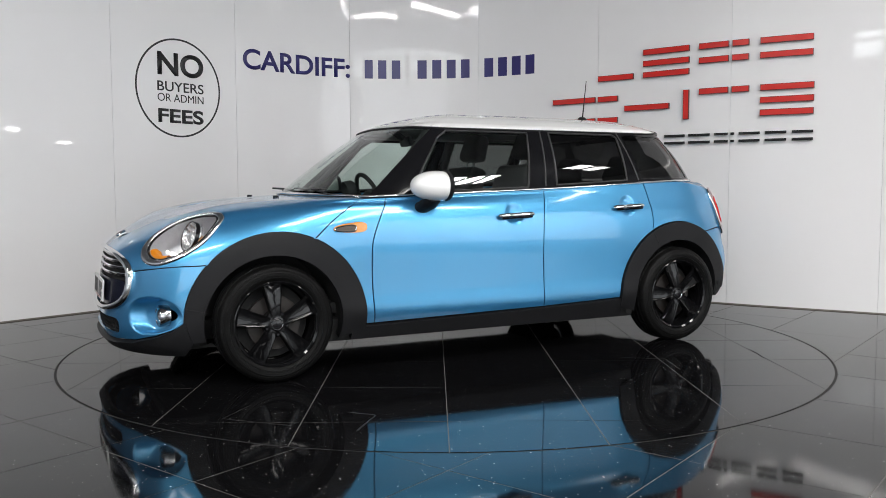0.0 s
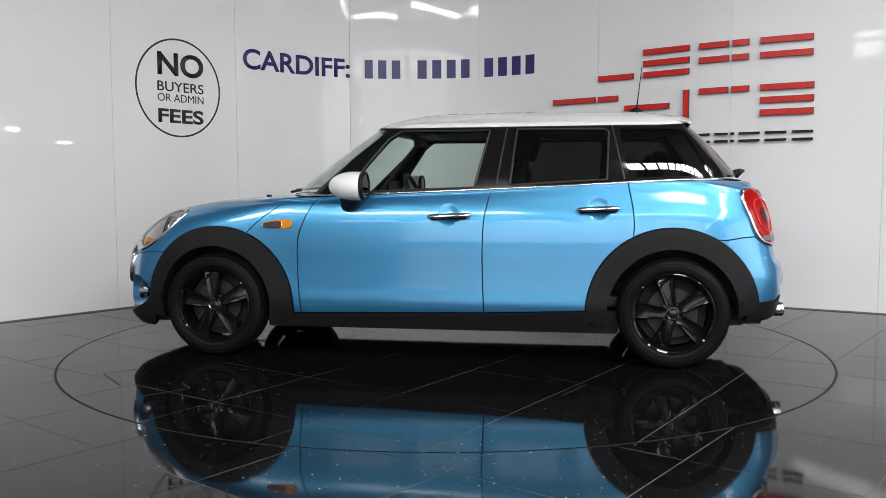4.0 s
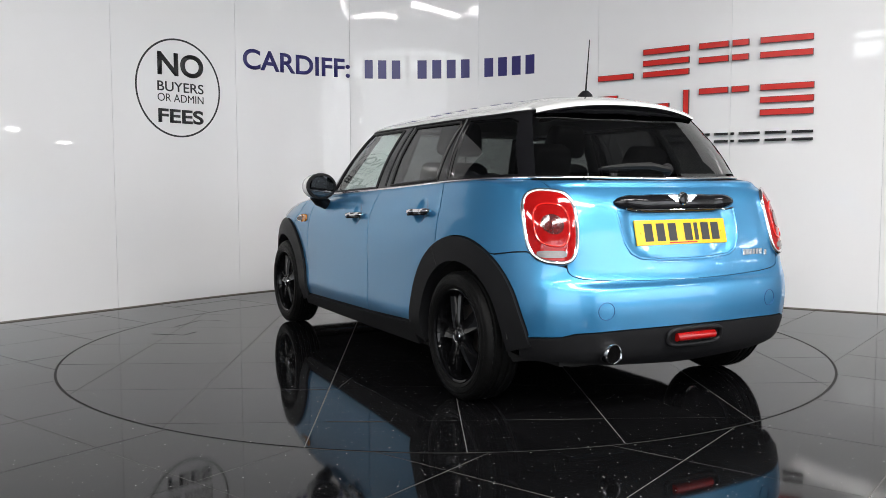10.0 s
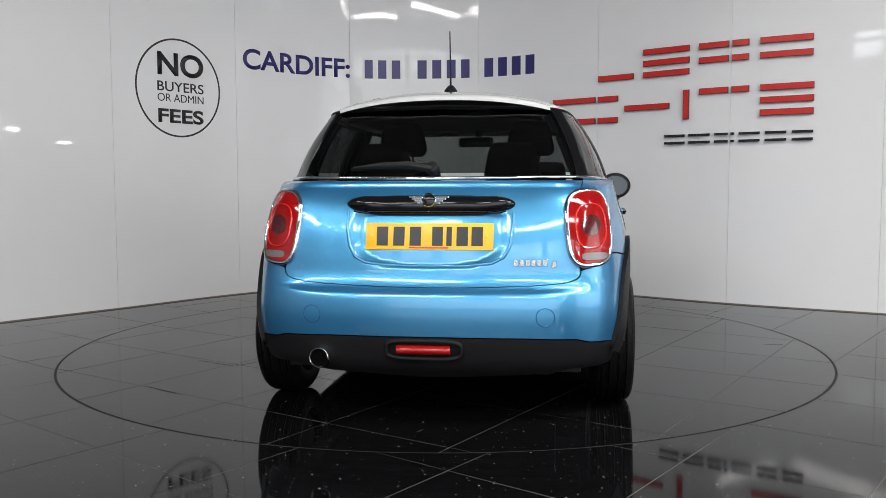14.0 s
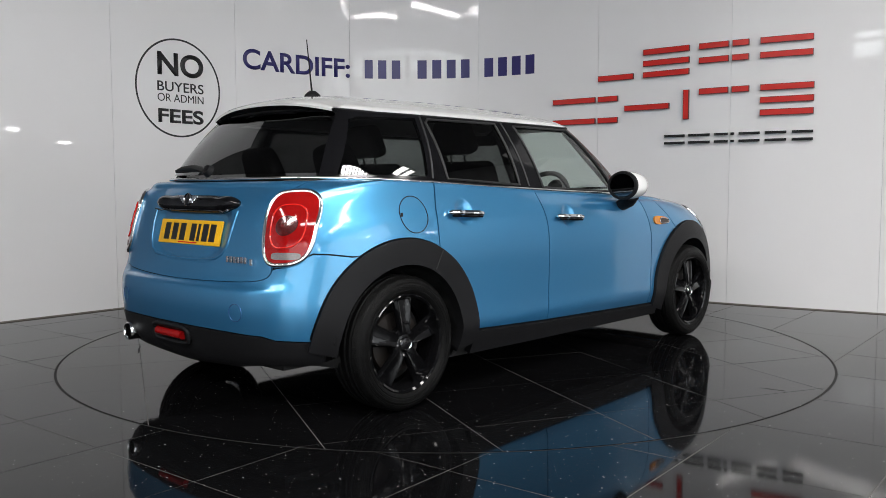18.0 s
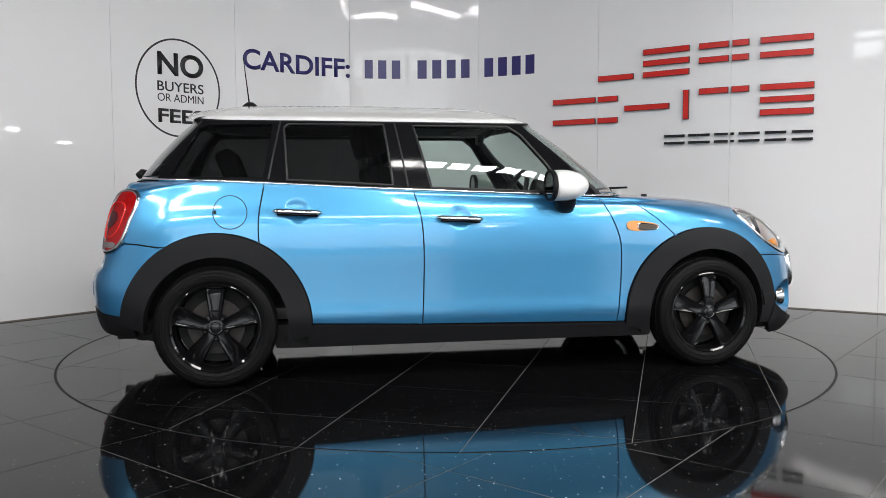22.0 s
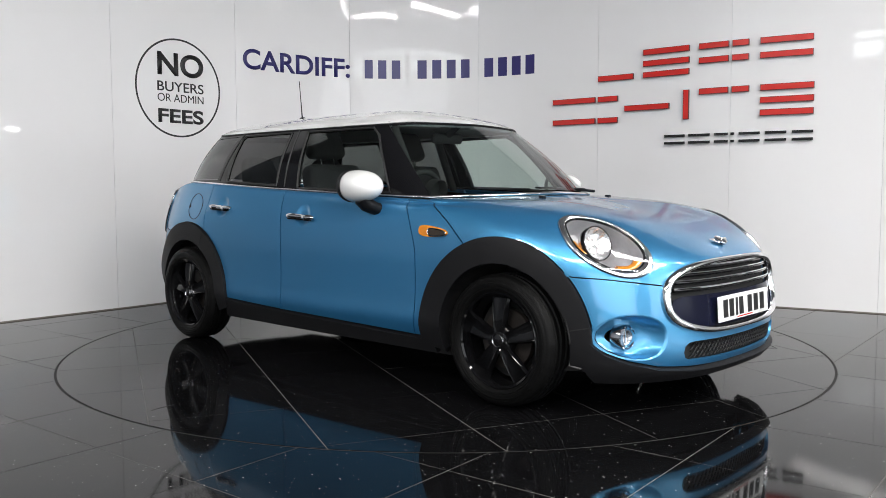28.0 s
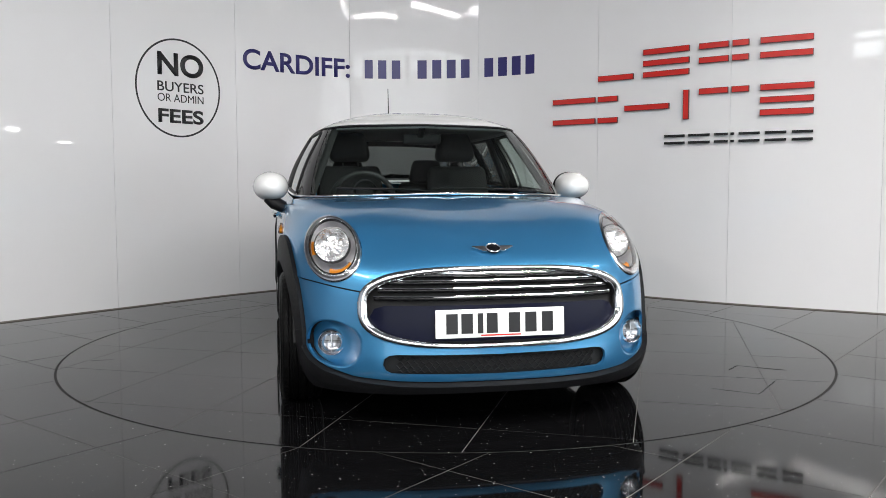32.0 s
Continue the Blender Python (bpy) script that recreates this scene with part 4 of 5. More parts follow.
bumper += skirt_line[::-1] + on_side(arch_line(RA, R_OUT, 172, 121, 24))
panel("rear_bumper", body, bumper, PAINT, car, whole=True)
panel("rear_valance", body, skirt_line + [(S1, 0.004)] + [body.tail(y, z) for y, z in dense([(.05, .203), (.40, .222), (.58, .250)])] + [body.side(x, z) for x, z in dense([(-.46, .245), (-.375, .252)])], PLASTIC, car, label="black plastic rear valance", whole=True, proud=0.003, skirt=0.03)

# dark structure behind the gaps
core = [(s, 0.02) for s in np.linspace(0.02, BODY_S - .02, 160)]
core_out = [(0.0, .02)] + core + [(S1, .02), (S1, .86)] + [(s, .86) for s in np.linspace(BODY_S - .02, .02, 160)] + [(0.0, .86)]
wells = [[body.side(x, z) for x, z in oval(ax, HUB_Z - .06, .36, .40, 2.2, 48)] for ax in AXLES]
wells = [[(s, max(v, 0.025)) for s, v in w] for w in wells]
panel("inner_shell", body, core_out, DARK, car, holes=wells + [lamp_hole, fog_hole], whole=True, proud=-0.026, skirt=0, step=0.06, label="black structure behind the panels")

# ---- glasshouse ----
def cside(line):
    return [cab.side(x, z) for x, z in dense(line)]


cab_s = lambda u: float(np.interp(u, CAB_U, CAB_S))
screen_edge = [(cab_s(2.98 + 0.12 * k / 20), 0.02 + (RISE - 0.04) * k / 20) for k in range(21)]
screen = [(0.0, 0.02)] + [(s, 0.02) for s in np.linspace(0.03, screen_edge[0][0], 24)] + screen_edge[1:] + [(s, RISE - 0.02) for s in np.linspace(screen_edge[-1][0], 0.03, 24)][1:] + [(0.0, RISE - 0.02)]
panel("windscreen", cab, screen, GLASS, car, whole=True, skirt=0, gap=0.0, step=0.05)
back_edge = [(cab_s(10.48 + 0.16 * k / 20), 0.03 + (RISE - 0.06) * k / 20) for k in range(21)]
back = [(CAB_S_END, 0.03)] + [(s, 0.03) for s in np.linspace(CAB_S_END - 0.03, back_edge[0][0], 24)] + back_edge[1:] + [(s, RISE - 0.03) for s in np.linspace(back_edge[-1][0], CAB_S_END - 0.03, 24)][1:] + [(CAB_S_END, RISE - 0.03)]
panel("rear_window", cab, back, GLASS_DARK, car, whole=True, skirt=0, gap=0.0, step=0.05)
f_win = cside([(1.068, .968), (.994, 1.286), (1.51, 1.288), (1.575, 1.245), (1.695, 1.09), (1.795, .944), (1.72, .943), (1.068, .968)])[:-1]
r_win = cside([(.350, 1.008), (.338, 1.270), (.362, 1.288), (.842, 1.290), (.872, .980), (.350, 1.008)])[:-1]
q_win = cside([(-.215, 1.026), (-.075, 1.268), (-.03, 1.284), (.285, 1.290), (.232, 1.018), (-.215, 1.026)])[:-1]
panel("front_window", cab, f_win, GLASS, front_doors, skirt=0, gap=0.0, step=0.05)
panel("rear_door_window", cab, r_win, GLASS_DARK, rear_doors, skirt=0, gap=0.0, step=0.05)
panel("quarter_window", cab, q_win, GLASS_DARK, car, skirt=0, gap=0.0, step=0.05)
frame_top = RISE - 0.020
pillars = screen_edge + [(s, frame_top) for s in np.linspace(screen_edge[-1][0], back_edge[-1][0], 120)] + back_edge[::-1] + [(s, 0.004) for s in np.linspace(back_edge[0][0], screen_edge[0][0], 120)]
panel("pillar_trim", cab, pillars, GLOSS_BLACK, car, holes=[f_win, r_win, q_win], label="gloss black pillars round the side windows", gap=0.0, proud=0.002, skirt=0.02, step=0.04)
for name, lo, hi, s0, s1 in (("screen_frit", RISE - 0.026, RISE - 0.004, 0.0, screen_edge[-1][0]),):
    loop = [(0.0, lo)] + [(s, lo) for s in np.linspace(.03, s1, 24)] + [(s, hi) for s in np.linspace(s1, .03, 24)] + [(0.0, hi)]
    panel(name, cab, loop, GLOSS_BLACK, car, whole=True, gap=0, proud=0.001, skirt=0.0, step=0.05)
loop = [(CAB_S_END, RISE - 0.034)] + [(s, RISE - 0.034) for s in np.linspace(CAB_S_END - .03, back_edge[-1][0], 24)] + [(s, RISE - .004) for s in np.linspace(back_edge[-1][0], CAB_S_END - .03, 24)] + [(CAB_S_END, RISE - .004)]
panel("rear_frit", cab, loop, GLOSS_BLACK, car, whole=True, gap=0, proud=0.001, skirt=0.0, step=0.05)
roof = [(0.0, RISE - .012)] + [(s, RISE - .012) for s in np.linspace(0.03, CAB_S_END - .03, 170)] + [(CAB_S_END, RISE - .012), (CAB_S_END, 2 * RISE - .0004)] + [(s, 2 * RISE - .0004) for s in np.linspace(CAB_S_END - .03, .03, 90)] + [(0.0, 2 * RISE - .0004)]
panel("roof", cab, roof, ROOF_WHITE, car, label="gloss white roof", whole=True, gap=0.0, proud=0.006, skirt=0.03, step=0.04)
# ---- car: lamps, grille, trim ----
def skin_point(skin, sv, proud=0.0):
    a = np.array([sv])
    return Vector((skin.at(a) + skin.normal(a) * proud)[0])


def nose_pt(y, z, proud=0.0):
    q = skin_point(body, body.nose(abs(y), z), proud)
    return Vector((q.x, math.copysign(q.y, y) if y else 0, q.z))


def tail_pt(y, z, proud=0.0):
    q = skin_point(body, body.tail(abs(y), z), proud)
    return Vector((q.x, math.copysign(q.y, y) if y else 0, q.z))


def side_pt(x, z, proud=0.0):
    return skin_point(body, body.side(x, z), proud)


def axis_of(sv):
    return Vector(body.raw_normal(np.array([sv]))[0])


def aim(bm, at, way):
    """Stands a mesh built along +z at a point, looking along a way."""
    bm.transform(Matrix.Translation(at) @ way.to_track_quat("Z", "Y").to_matrix().to_4x4())
    return bm


# headlamps
lamp_c = body.nose(.612, .722)
lamp_at, lamp_way = skin_point(body, lamp_c), axis_of(lamp_c)
lamps = panel("headlamp", body, lamp_hole, LENS, car, label="clear oval headlamp with chrome ring", gap=0.0, proud=0.010, skirt=0, step=0.03)
lamp_edge = [skin_point(body, q, 0.002) for q in lamp_hole]
lamp_mid = sum(lamp_edge, Vector()) / len(lamp_edge)


def lamp_ring(bm, f, depth):
    """A ring inside the lamp's outline; it rises as it shrinks, so that the bezel is widest below."""
    lift = Vector((0, 0, .010 * (1 - f) / .16)) if f > .84 else Vector((0, 0, .010))
    return [bm.verts.new(lamp_mid + (q - lamp_mid) * f + lift + lamp_way * depth) for q in lamp_edge]


def lamp_shell(steps):
    bm = bmesh.new()
    rings = [lamp_ring(bm, f, d) for f, d in steps]
    for r1, r2 in zip(rings, rings[1:]):
        for i in range(len(r1)):
            j = (i + 1) % len(r1)
            bm.faces.new((r1[i], r1[j], r2[j], r2[i]))
    bmesh.ops.recalc_face_normals(bm, faces=bm.faces)
    return smooth_by_angle(bm, 50)


both_sides("chrome_ring", lamp_shell(((1.0, -.004), (1.0, .003), (.98, .007), (.93, .007), (.87, .003), (.84, -.004))), material("satin_chrome_bezel", (0.86, 0.87, 0.88), 0.15, metal=1.0, vary=0.08, scale=20), lamps, "broad chrome bezel")
both_sides("seal", lamp_shell(((.84, -.003), (.835, .001), (.82, .000), (.81, -.012))), GLOSS_BLACK, lamps, "thin black inner seal")
both_sides("bowl", lamp_shell(((.81, -.010), (.79, -.06), (.76, -.105), (.5, -.135), (.02, -.14))), material("lamp_bowl_silver", (0.62, 0.62, 0.64), 0.3, metal=0.4, vary=0.25, scale=30), lamps, "silver grey lamp bowl")
look_way = (lamp_way + Vector((1.3, 0, 0))).normalized()
inner_at = lamp_mid - lamp_way * .022 + Vector((-.038, .004, .020))
REFLECTOR = material("bright_lamp_reflector", (0.90, 0.90, 0.91), 0.20, metal=0.85, vary=0.12, scale=55, bump=0.25, bump_scale=90)
bm = lathe_bm([(0.001, 0.016), (0.014, 0.014), (0.017, -0.006), (0.04, -0.010), (0.06, 0.001), (0.074, 0.014), (0.078, 0.018), (0.081, 0.014), (0.081, -0.02)], "z", 40)
bmesh.ops.scale(bm, vec=(.92, .92, 1), verts=bm.verts)
for v in bm.verts:
    r = math.hypot(v.co.x, v.co.y)
    if .03 < r < .065:
        v.co.z += .005 * (1 if int(math.degrees(math.atan2(v.co.y, v.co.x)) // 36) % 2 else -1)
both_sides("reflector", aim(bm, inner_at, look_way), REFLECTOR, lamps, "bright faceted main-beam reflector")
both_sides("reflector_rim", aim(lathe_bm([(.0725, .012), (.0735, .0195), (.0765, .0195), (.0775, .0)], "z", 40), inner_at, look_way), GLOSS_BLACK, lamps, "dark rim of the reflector")
low_z = lamp_mid.z - min(e.z for e in lamp_edge)


def lens_piece(edge, wide=1.0):
    """A coloured lens segment along part of the lamp's outline."""
    bm = bmesh.new()
    rows = []
    for f, up, d in ((.80, .0, -.012), (.79, .012, -.008), (.78, .026, -.014), (.76, .028, -.05)):
        rows.append([bm.verts.new(lamp_mid + (q - lamp_mid) * f + Vector((0, 0, .010)) + (lamp_mid - q).normalized() * up * wide + lamp_way * d) for q in edge])
    for r1, r2 in zip(rows, rows[1:]):
        for i in range(len(r1) - 1):
            bm.faces.new((r1[i], r1[i + 1], r2[i + 1], r2[i]))
    bmesh.ops.recalc_face_normals(bm, faces=bm.faces)
    return smooth_by_angle(bm, 60)


inner_low = sorted([q for q in lamp_edge if q.z - lamp_mid.z < -.55 * low_z and q.y < lamp_mid.y + .030], key=lambda q: q.y)
both_sides("indicator", lens_piece(inner_low), AMBER, lamps, "amber indicator segment")
outer_side = sorted([q for q in lamp_edge if abs(q.z - lamp_mid.z + .1 * low_z) < .32 * low_z and q.y > lamp_mid.y], key=lambda q: q.z)
both_sides("side_marker", lens_piece(outer_side, .5), AMBER, lamps, "small amber side marker")

# grille
grille_half = [body.nose(max(y, 0), z) for y, z in grille_arc(90, -90, 80)]
grille_half[0], grille_half[-1] = (0.0, grille_half[0][1]), (0.0, grille_half[-1][1])
grille = panel("grille", body, grille_half, DARK, car, label="black slatted grille in a chrome surround", gap=0.0, proud=-0.030, skirt=0, whole=True, step=0.05)[0]
loop = [nose_pt(y, z, 0.004) for y, z in grille_arc(90, -90, 60, 0.985)]
loop = loop + [Vector((q.x, -q.y, q.z)) for q in loop[::-1][1:-1]]
cpart("chrome_surround", tube_bm(loop, [.0115 + .012 * (abs(q.y) / .53) ** 2 for q in loop], 10, True, 0.9), CHROME, grille, "broad chrome surround")


def grille_reach(z):
    return 0.535 * max(0.0, 1 - (abs(z - .503) / .150) ** 3.0) ** (1 / 3.0)


for z in (.630, .602, .572, .541):
    w = grille_reach(z) - 0.045
    ys = np.linspace(-w, w, 36)
    cpart("slat", tube_bm([nose_pt(y, z, -0.012) for y in ys], 0.010, 8, False, 0.9), GLOSS_BLACK, grille)
    cpart("slat_edge", tube_bm([nose_pt(y, z + .006, -0.003) for y in ys], 0.0042, 6, False), CHROME, grille, "thin chrome slat edge")
navy_half = [body.nose(max(y, 0), z) for y, z in [(0.0, .512), (.25, .514), (.45, .512), (.488, .50), (.505, .47), (.49, .42), (.44, .382), (.25, .375), (0.0, .374)]]
navy_half[0], navy_half[-1] = (0.0, navy_half[0][1]), (0.0, navy_half[-1][1])
panel("lower_panel", body, dense(navy_half, 0.02), NAVY, grille, label="dark navy lower grille panel", gap=0.0, proud=-0.008, skirt=0.01, whole=True)

# lower intake with a mesh
intake_half = [(0.0, intake[0][1])] + intake[1:-1] + [(0.0, intake[-1][1])]
lower = panel("lower_intake", body, intake_half, DARK, car, label="black lower intake with honeycomb mesh", gap=0.0, proud=-0.03, skirt=0, whole=True, step=0.05)[0]
for j in range(4):
    z = .252 + .0185 * j
    w = .41
    pts = [nose_pt(y, z + (0.007 if (i + j) % 2 else -0.007), -0.018) for i, y in enumerate(np.linspace(-w, w, 60))]
    cpart("mesh_bar", tube_bm(pts, 0.0035, 5), PLASTIC, lower)

# fog lamps in their cups
fog_c = skin_point(body, body.nose(.622, .352))
fog_way = Vector((1, 0.12, 0)).normalized()
cup = bmesh.new()
hole3 = [skin_point(body, q) for q in fog_hole]
lip3 = [skin_point(body, body.nose(y, z), .0012) for y, z in oval(.636, .354, .104, .094, 2.3, 40, 0.2)]
base = fog_c - Vector((.084, 0, 0)) + Vector((0, .014, -.002))
rings = [[cup.verts.new(q) for q in lip3]]
for f, d in ((1.0, 0.03), (0.98, 0.12), (0.92, 0.45), (0.84, 0.8), (0.74, 0.97), (0.4, 1.0)):
    rings.append([cup.verts.new(q.lerp(base + (q - fog_c) * f, d)) for q in hole3])
for a, b in zip(rings, rings[1:]):
    for i in range(len(a)):
        j = (i + 1) % len(a)
        cup.faces.new((a[i], a[j], b[j], b[i]))
bmesh.ops.recalc_face_normals(cup, faces=cup.faces)
cups = both_sides("fog_lamp_cup", smooth_by_angle(cup, 60), PAINT, label="blue recess round the fog lamp")
bm = lathe_bm([(0.0, -0.012), (0.03, -0.006), (0.046, 0.006), (0.048, 0.014), (0.051, 0.018), (0.054, 0.012), (0.054, -0.03)], "z", 36)
fogs = both_sides("fog_lamp", aim(bm, base + Vector((.006, .006, 0)), fog_way), material("fog_lamp_grey_chrome", (0.42, 0.43, 0.45), 0.14, metal=1.0, vary=0.3, scale=30), label="round chrome fog lamp")
bm = box_bm(0, 0, 0.006, .004, .088, .006)
both_sides("divider", aim(bm, base + Vector((.006, .006, 0)), fog_way), SILVER, fogs, "bar across the lamp")
bm = lathe_bm([(0.0, 0.024), (0.025, 0.022), (0.047, 0.014)], "z", 32)
both_sides("lens", aim(bm, base + Vector((.006, .006, 0)), fog_way), LENS, fogs, "clear lens")


# number plates with plain bars
def number_plate(name, at, tilt, mat, label, ahead):
    sgn = 1 if ahead else -1
    m = Matrix.Translation(at) @ Euler((0, radians(tilt) * sgn, 0)).to_matrix().to_4x4()
    bm = box_bm(0, 0, 0, .008, .520, .111, .004)
    bm.transform(m)
    plate = cpart(name, bm, mat, label=label)
    xs = [-.195, -.135, -.082, -.035, .055, .122, .190]
    for y, w in zip(xs, (.046, .046, .022, .044, .046, .046, .046)):
        bm = box_bm(sgn * .0045, y, 0, .002, w, .078, .0008, 1)
        bm.transform(m)
        cpart("character_bar", bm, INK_BLACK, plate)
    bm = box_bm(sgn * .0045, 0, -.047, .001, .16, .005)
    bm.transform(m)
    cpart("maker_bar", bm, SIGN_RED, plate, "small red bar")
    for y in (-.232, .232):
        bm = lathe_bm([(0, .0075), (.006, .0065), (.007, .004)], "x", 12)
        bm.transform(m @ Matrix.Translation((0, y, 0)) @ (Matrix.Identity(4) if ahead else Euler((0, 0, math.pi)).to_matrix().to_4x4()))
        cpart("screw_cap", bm, mat, plate)
    return plate


number_plate("front_plate", Vector((3.318, 0, .443)), -4, PLATE_WHITE, "white number plate with black bars", True)
number_plate("rear_plate", Vector((-.545, 0, .773)), -14, PLATE_YELLOW, "yellow number plate with black bars", False)


def winged_badge(at, way, size, parent=None):
    bm = lathe_bm([(0, .006), (size * .13, .006), (size * .16, .003), (size * .16, -.004)], "z", 24)
    up = Matrix.Translation(at) @ way.to_track_quat("Z", "Y").to_matrix().to_4x4()
    bm.transform(up)
    b = cpart("badge", bm, GLOSS_BLACK, parent, "small round badge with chrome wings")
    ring = lathe_bm([(size * .15, .004), (size * .165, .008), (size * .18, .004), (size * .165, .001)], "z", 24, True)
    ring.transform(up)
    cpart("badge_ring", ring, CHROME, b)
    # wings as flat tapering bars
    for sgn in (-1, 1):
        for k in range(4):
            w = size * (.50 - .07 * k) - size * .17
            bm2 = box_bm(0, 0, 0, w, size * .053, .005, .001, 1)
            across = Vector((0, 1, 0))
            rise = way.cross(across).normalized()
            if rise.z < 0:
                rise = -rise
            rot = Matrix((across, rise, way)).transposed().to_4x4()
            bm2.transform(Matrix.Translation(at + across * sgn * (size * .17 + w / 2) + rise * size * (.075 - .05 * k)) @ rot)
            cpart("wing", bm2, CHROME, b)
    return b


bc = body.nose(0.0, .716)
winged_badge(skin_point(body, bc, 0.010), axis_of(bc), 0.17)

# tail lamps
tails = panel("tail_lamp", body, light_hole, RED_LENS, car, label="red tail lamp with chrome ring", gap=0.004, proud=0.012, skirt=0.02, step=0.025)
both_sides("chrome_ring", tube_bm([skin_point(body, q, 0.006) for q in light_hole], 0.0108, 8, True), CHROME, tails, "chrome ring")
core = [body.tail(y, z) for y, z in oval(.638, .815, .036, .040, 2, 28)]
panel("lamp_core", body, core, RED_DARK, tails, gap=0.0, proud=0.0145, skirt=0.003, step=0.02, label="dark red round core")
clear = [body.tail(y, z) for y, z in oval(.652, .695, .048, .014, 4, 28)]
panel("reverse_lamp", body, clear, REVERSE_GREY, tails, gap=0.0, proud=0.0145, skirt=0.003, step=0.02, label="pale reversing lamp strip")
band = [body.tail(y, z) for y, z in oval(.637, .812, .056, .085, 2.8, 44, 0.10)]
both_sides("light_guide", tube_bm([skin_point(body, q, 0.0135) for q in band], 0.0035, 6, True), material("bright_red_guide", (0.75, 0.02, 0.015), 0.15, coat=1.0, vary=0.1), tails, "brighter red light guide")

# handle bar and badge on the tailgate
ys = .343 * np.sin(np.linspace(-math.pi / 2, math.pi / 2, 44))
bar_pts, bar_r = [], []
for y in ys:
    bar_pts.append(tail_pt(y, .900, 0.004))
    bar_r.append(.044 * max(.03, 1 - abs(y / .345) ** 4) ** .5)
gate_handle = cpart("gate_handle", tube_bm(bar_pts, bar_r, 14, False), GLOSS_BLACK, label="gloss black tailgate handle bar")
recess = dense([(.340, .872), (.336, .80), (.325, .735), (.300, .692), (.255, .670), (.15, .662), (0.0, .660)], .02)
edge = [tail_pt(y, z, -.0035) for y, z in recess]
edge = edge + [Vector((q.x, -q.y, q.z)) for q in edge[::-1][1:]]
cpart("plate_recess_edge", tube_bm(edge, .0075, 8, False), PAINT, label="moulded edge of the plate recess")
cpart("handle_line", tube_bm([tail_pt(y, .868, 0.026) for y in np.linspace(-.31, .31, 30)], 0.004, 6), CHROME, gate_handle, "thin chrome line")
winged_badge(tail_pt(0, .903, 0.051), Vector((-1, 0, .2)).normalized(), 0.16, gate_handle)
for k in range(7):
    y = -.350 - .023 * k - (.012 if k == 6 else 0)
    q = tail_pt(y, .672 - (.006 if k == 6 else 0), 0.004)
    cpart("model_bar", box_bm(q.x - .003, q.y, q.z, .008, .017, .026, .001, 1), SILVER, label="small chrome lettering bar")

# recess frame, reflector, exhaust at the back
frame_loop = [tail_pt(y, z, 0.010) for y, z in oval(.008, .332, .150, .036, 4, 48)]
cpart("fog_frame", tube_bm(frame_loop, 0.010, 8, True), PLASTIC, label="moulded surround of the rear fog lamp")
bm = tube_bm([tail_pt(y, .333, .012) for y in np.linspace(-.098, .114, 20)], 0.019, 10, False, 1.0)
cpart("rear_fog_lamp", bm, RED_LENS, label="red rear fog lamp bar")
bm = lathe_bm([(.030, .10), (.033, -.02), (.038, -.026), (.043, -.02), (.043, .0), (.040, .12)], "x", 32)
bmesh.ops.translate(bm, vec=(-.612, .437, .286), verts=bm.verts)
pipe = cpart("exhaust", bm, CHROME, label="polished round exhaust tip")
# flat black disc near the mouth paints the pipe's inner shade
bm = lathe_bm([(.001, -.020), (.0365, -.020)], "x", 24)
bmesh.ops.translate(bm, vec=(-.612, .437, .286), verts=bm.verts)
cpart("pipe_inside", bm, material("pipe_hole_shade", (0.002, 0.002, 0.002), 0.95, vary=0.3, scale=60, spec=0.03), pipe, "black disc for the shade inside the pipe")
for sgn in (-1, 1):
    pts = []
    for y, z in oval(.468, .463, .036, .036, 2, 36):
        q = tail_pt(y, z, 0.0005)
        pts.append(Vector((q.x, q.y * sgn, q.z)))
    cpart("towing_cover", tube_bm(pts, 0.0018, 5, True), material("cover_joint_blue", (0.02, 0.10, 0.26), 0.4, metal=0.5, vary=0.1), label="round towing-eye cover joint")

# fuel flap on the right side, side indicators, handles
pts = []
for x, z in oval(.076, .852, .080, .080, 2, 48):
    q = side_pt(x, z, 0.0005)
    pts.append(Vector((q.x, -q.y, q.z)))
cpart("fuel_flap_joint", tube_bm(pts, 0.0022, 5, True), DARK, label="dark joint of the round fuel flap")
q = side_pt(.0, .852, 0.002)
cpart("flap_notch", box_bm(q.x + .006, -q.y, q.z, .012, .004, .018, .001, 1), DARK)
def wedge(x0, x1, z, h, n=44):
    """A rounded bar, blunt at its back end and tapering to the front."""
    out = []
    for i in range(n):
        a = 2 * math.pi * i / n
        c, q = math.cos(a), math.sin(a)
        x = (x0 + x1) / 2 + (x1 - x0) / 2 * math.copysign(abs(c) ** .7, c)
        out.append((x, z - .05 * (x - x0) + h * (1 - .45 * (x - x0) / (x1 - x0)) * math.copysign(abs(q) ** .7, q)))
    return out


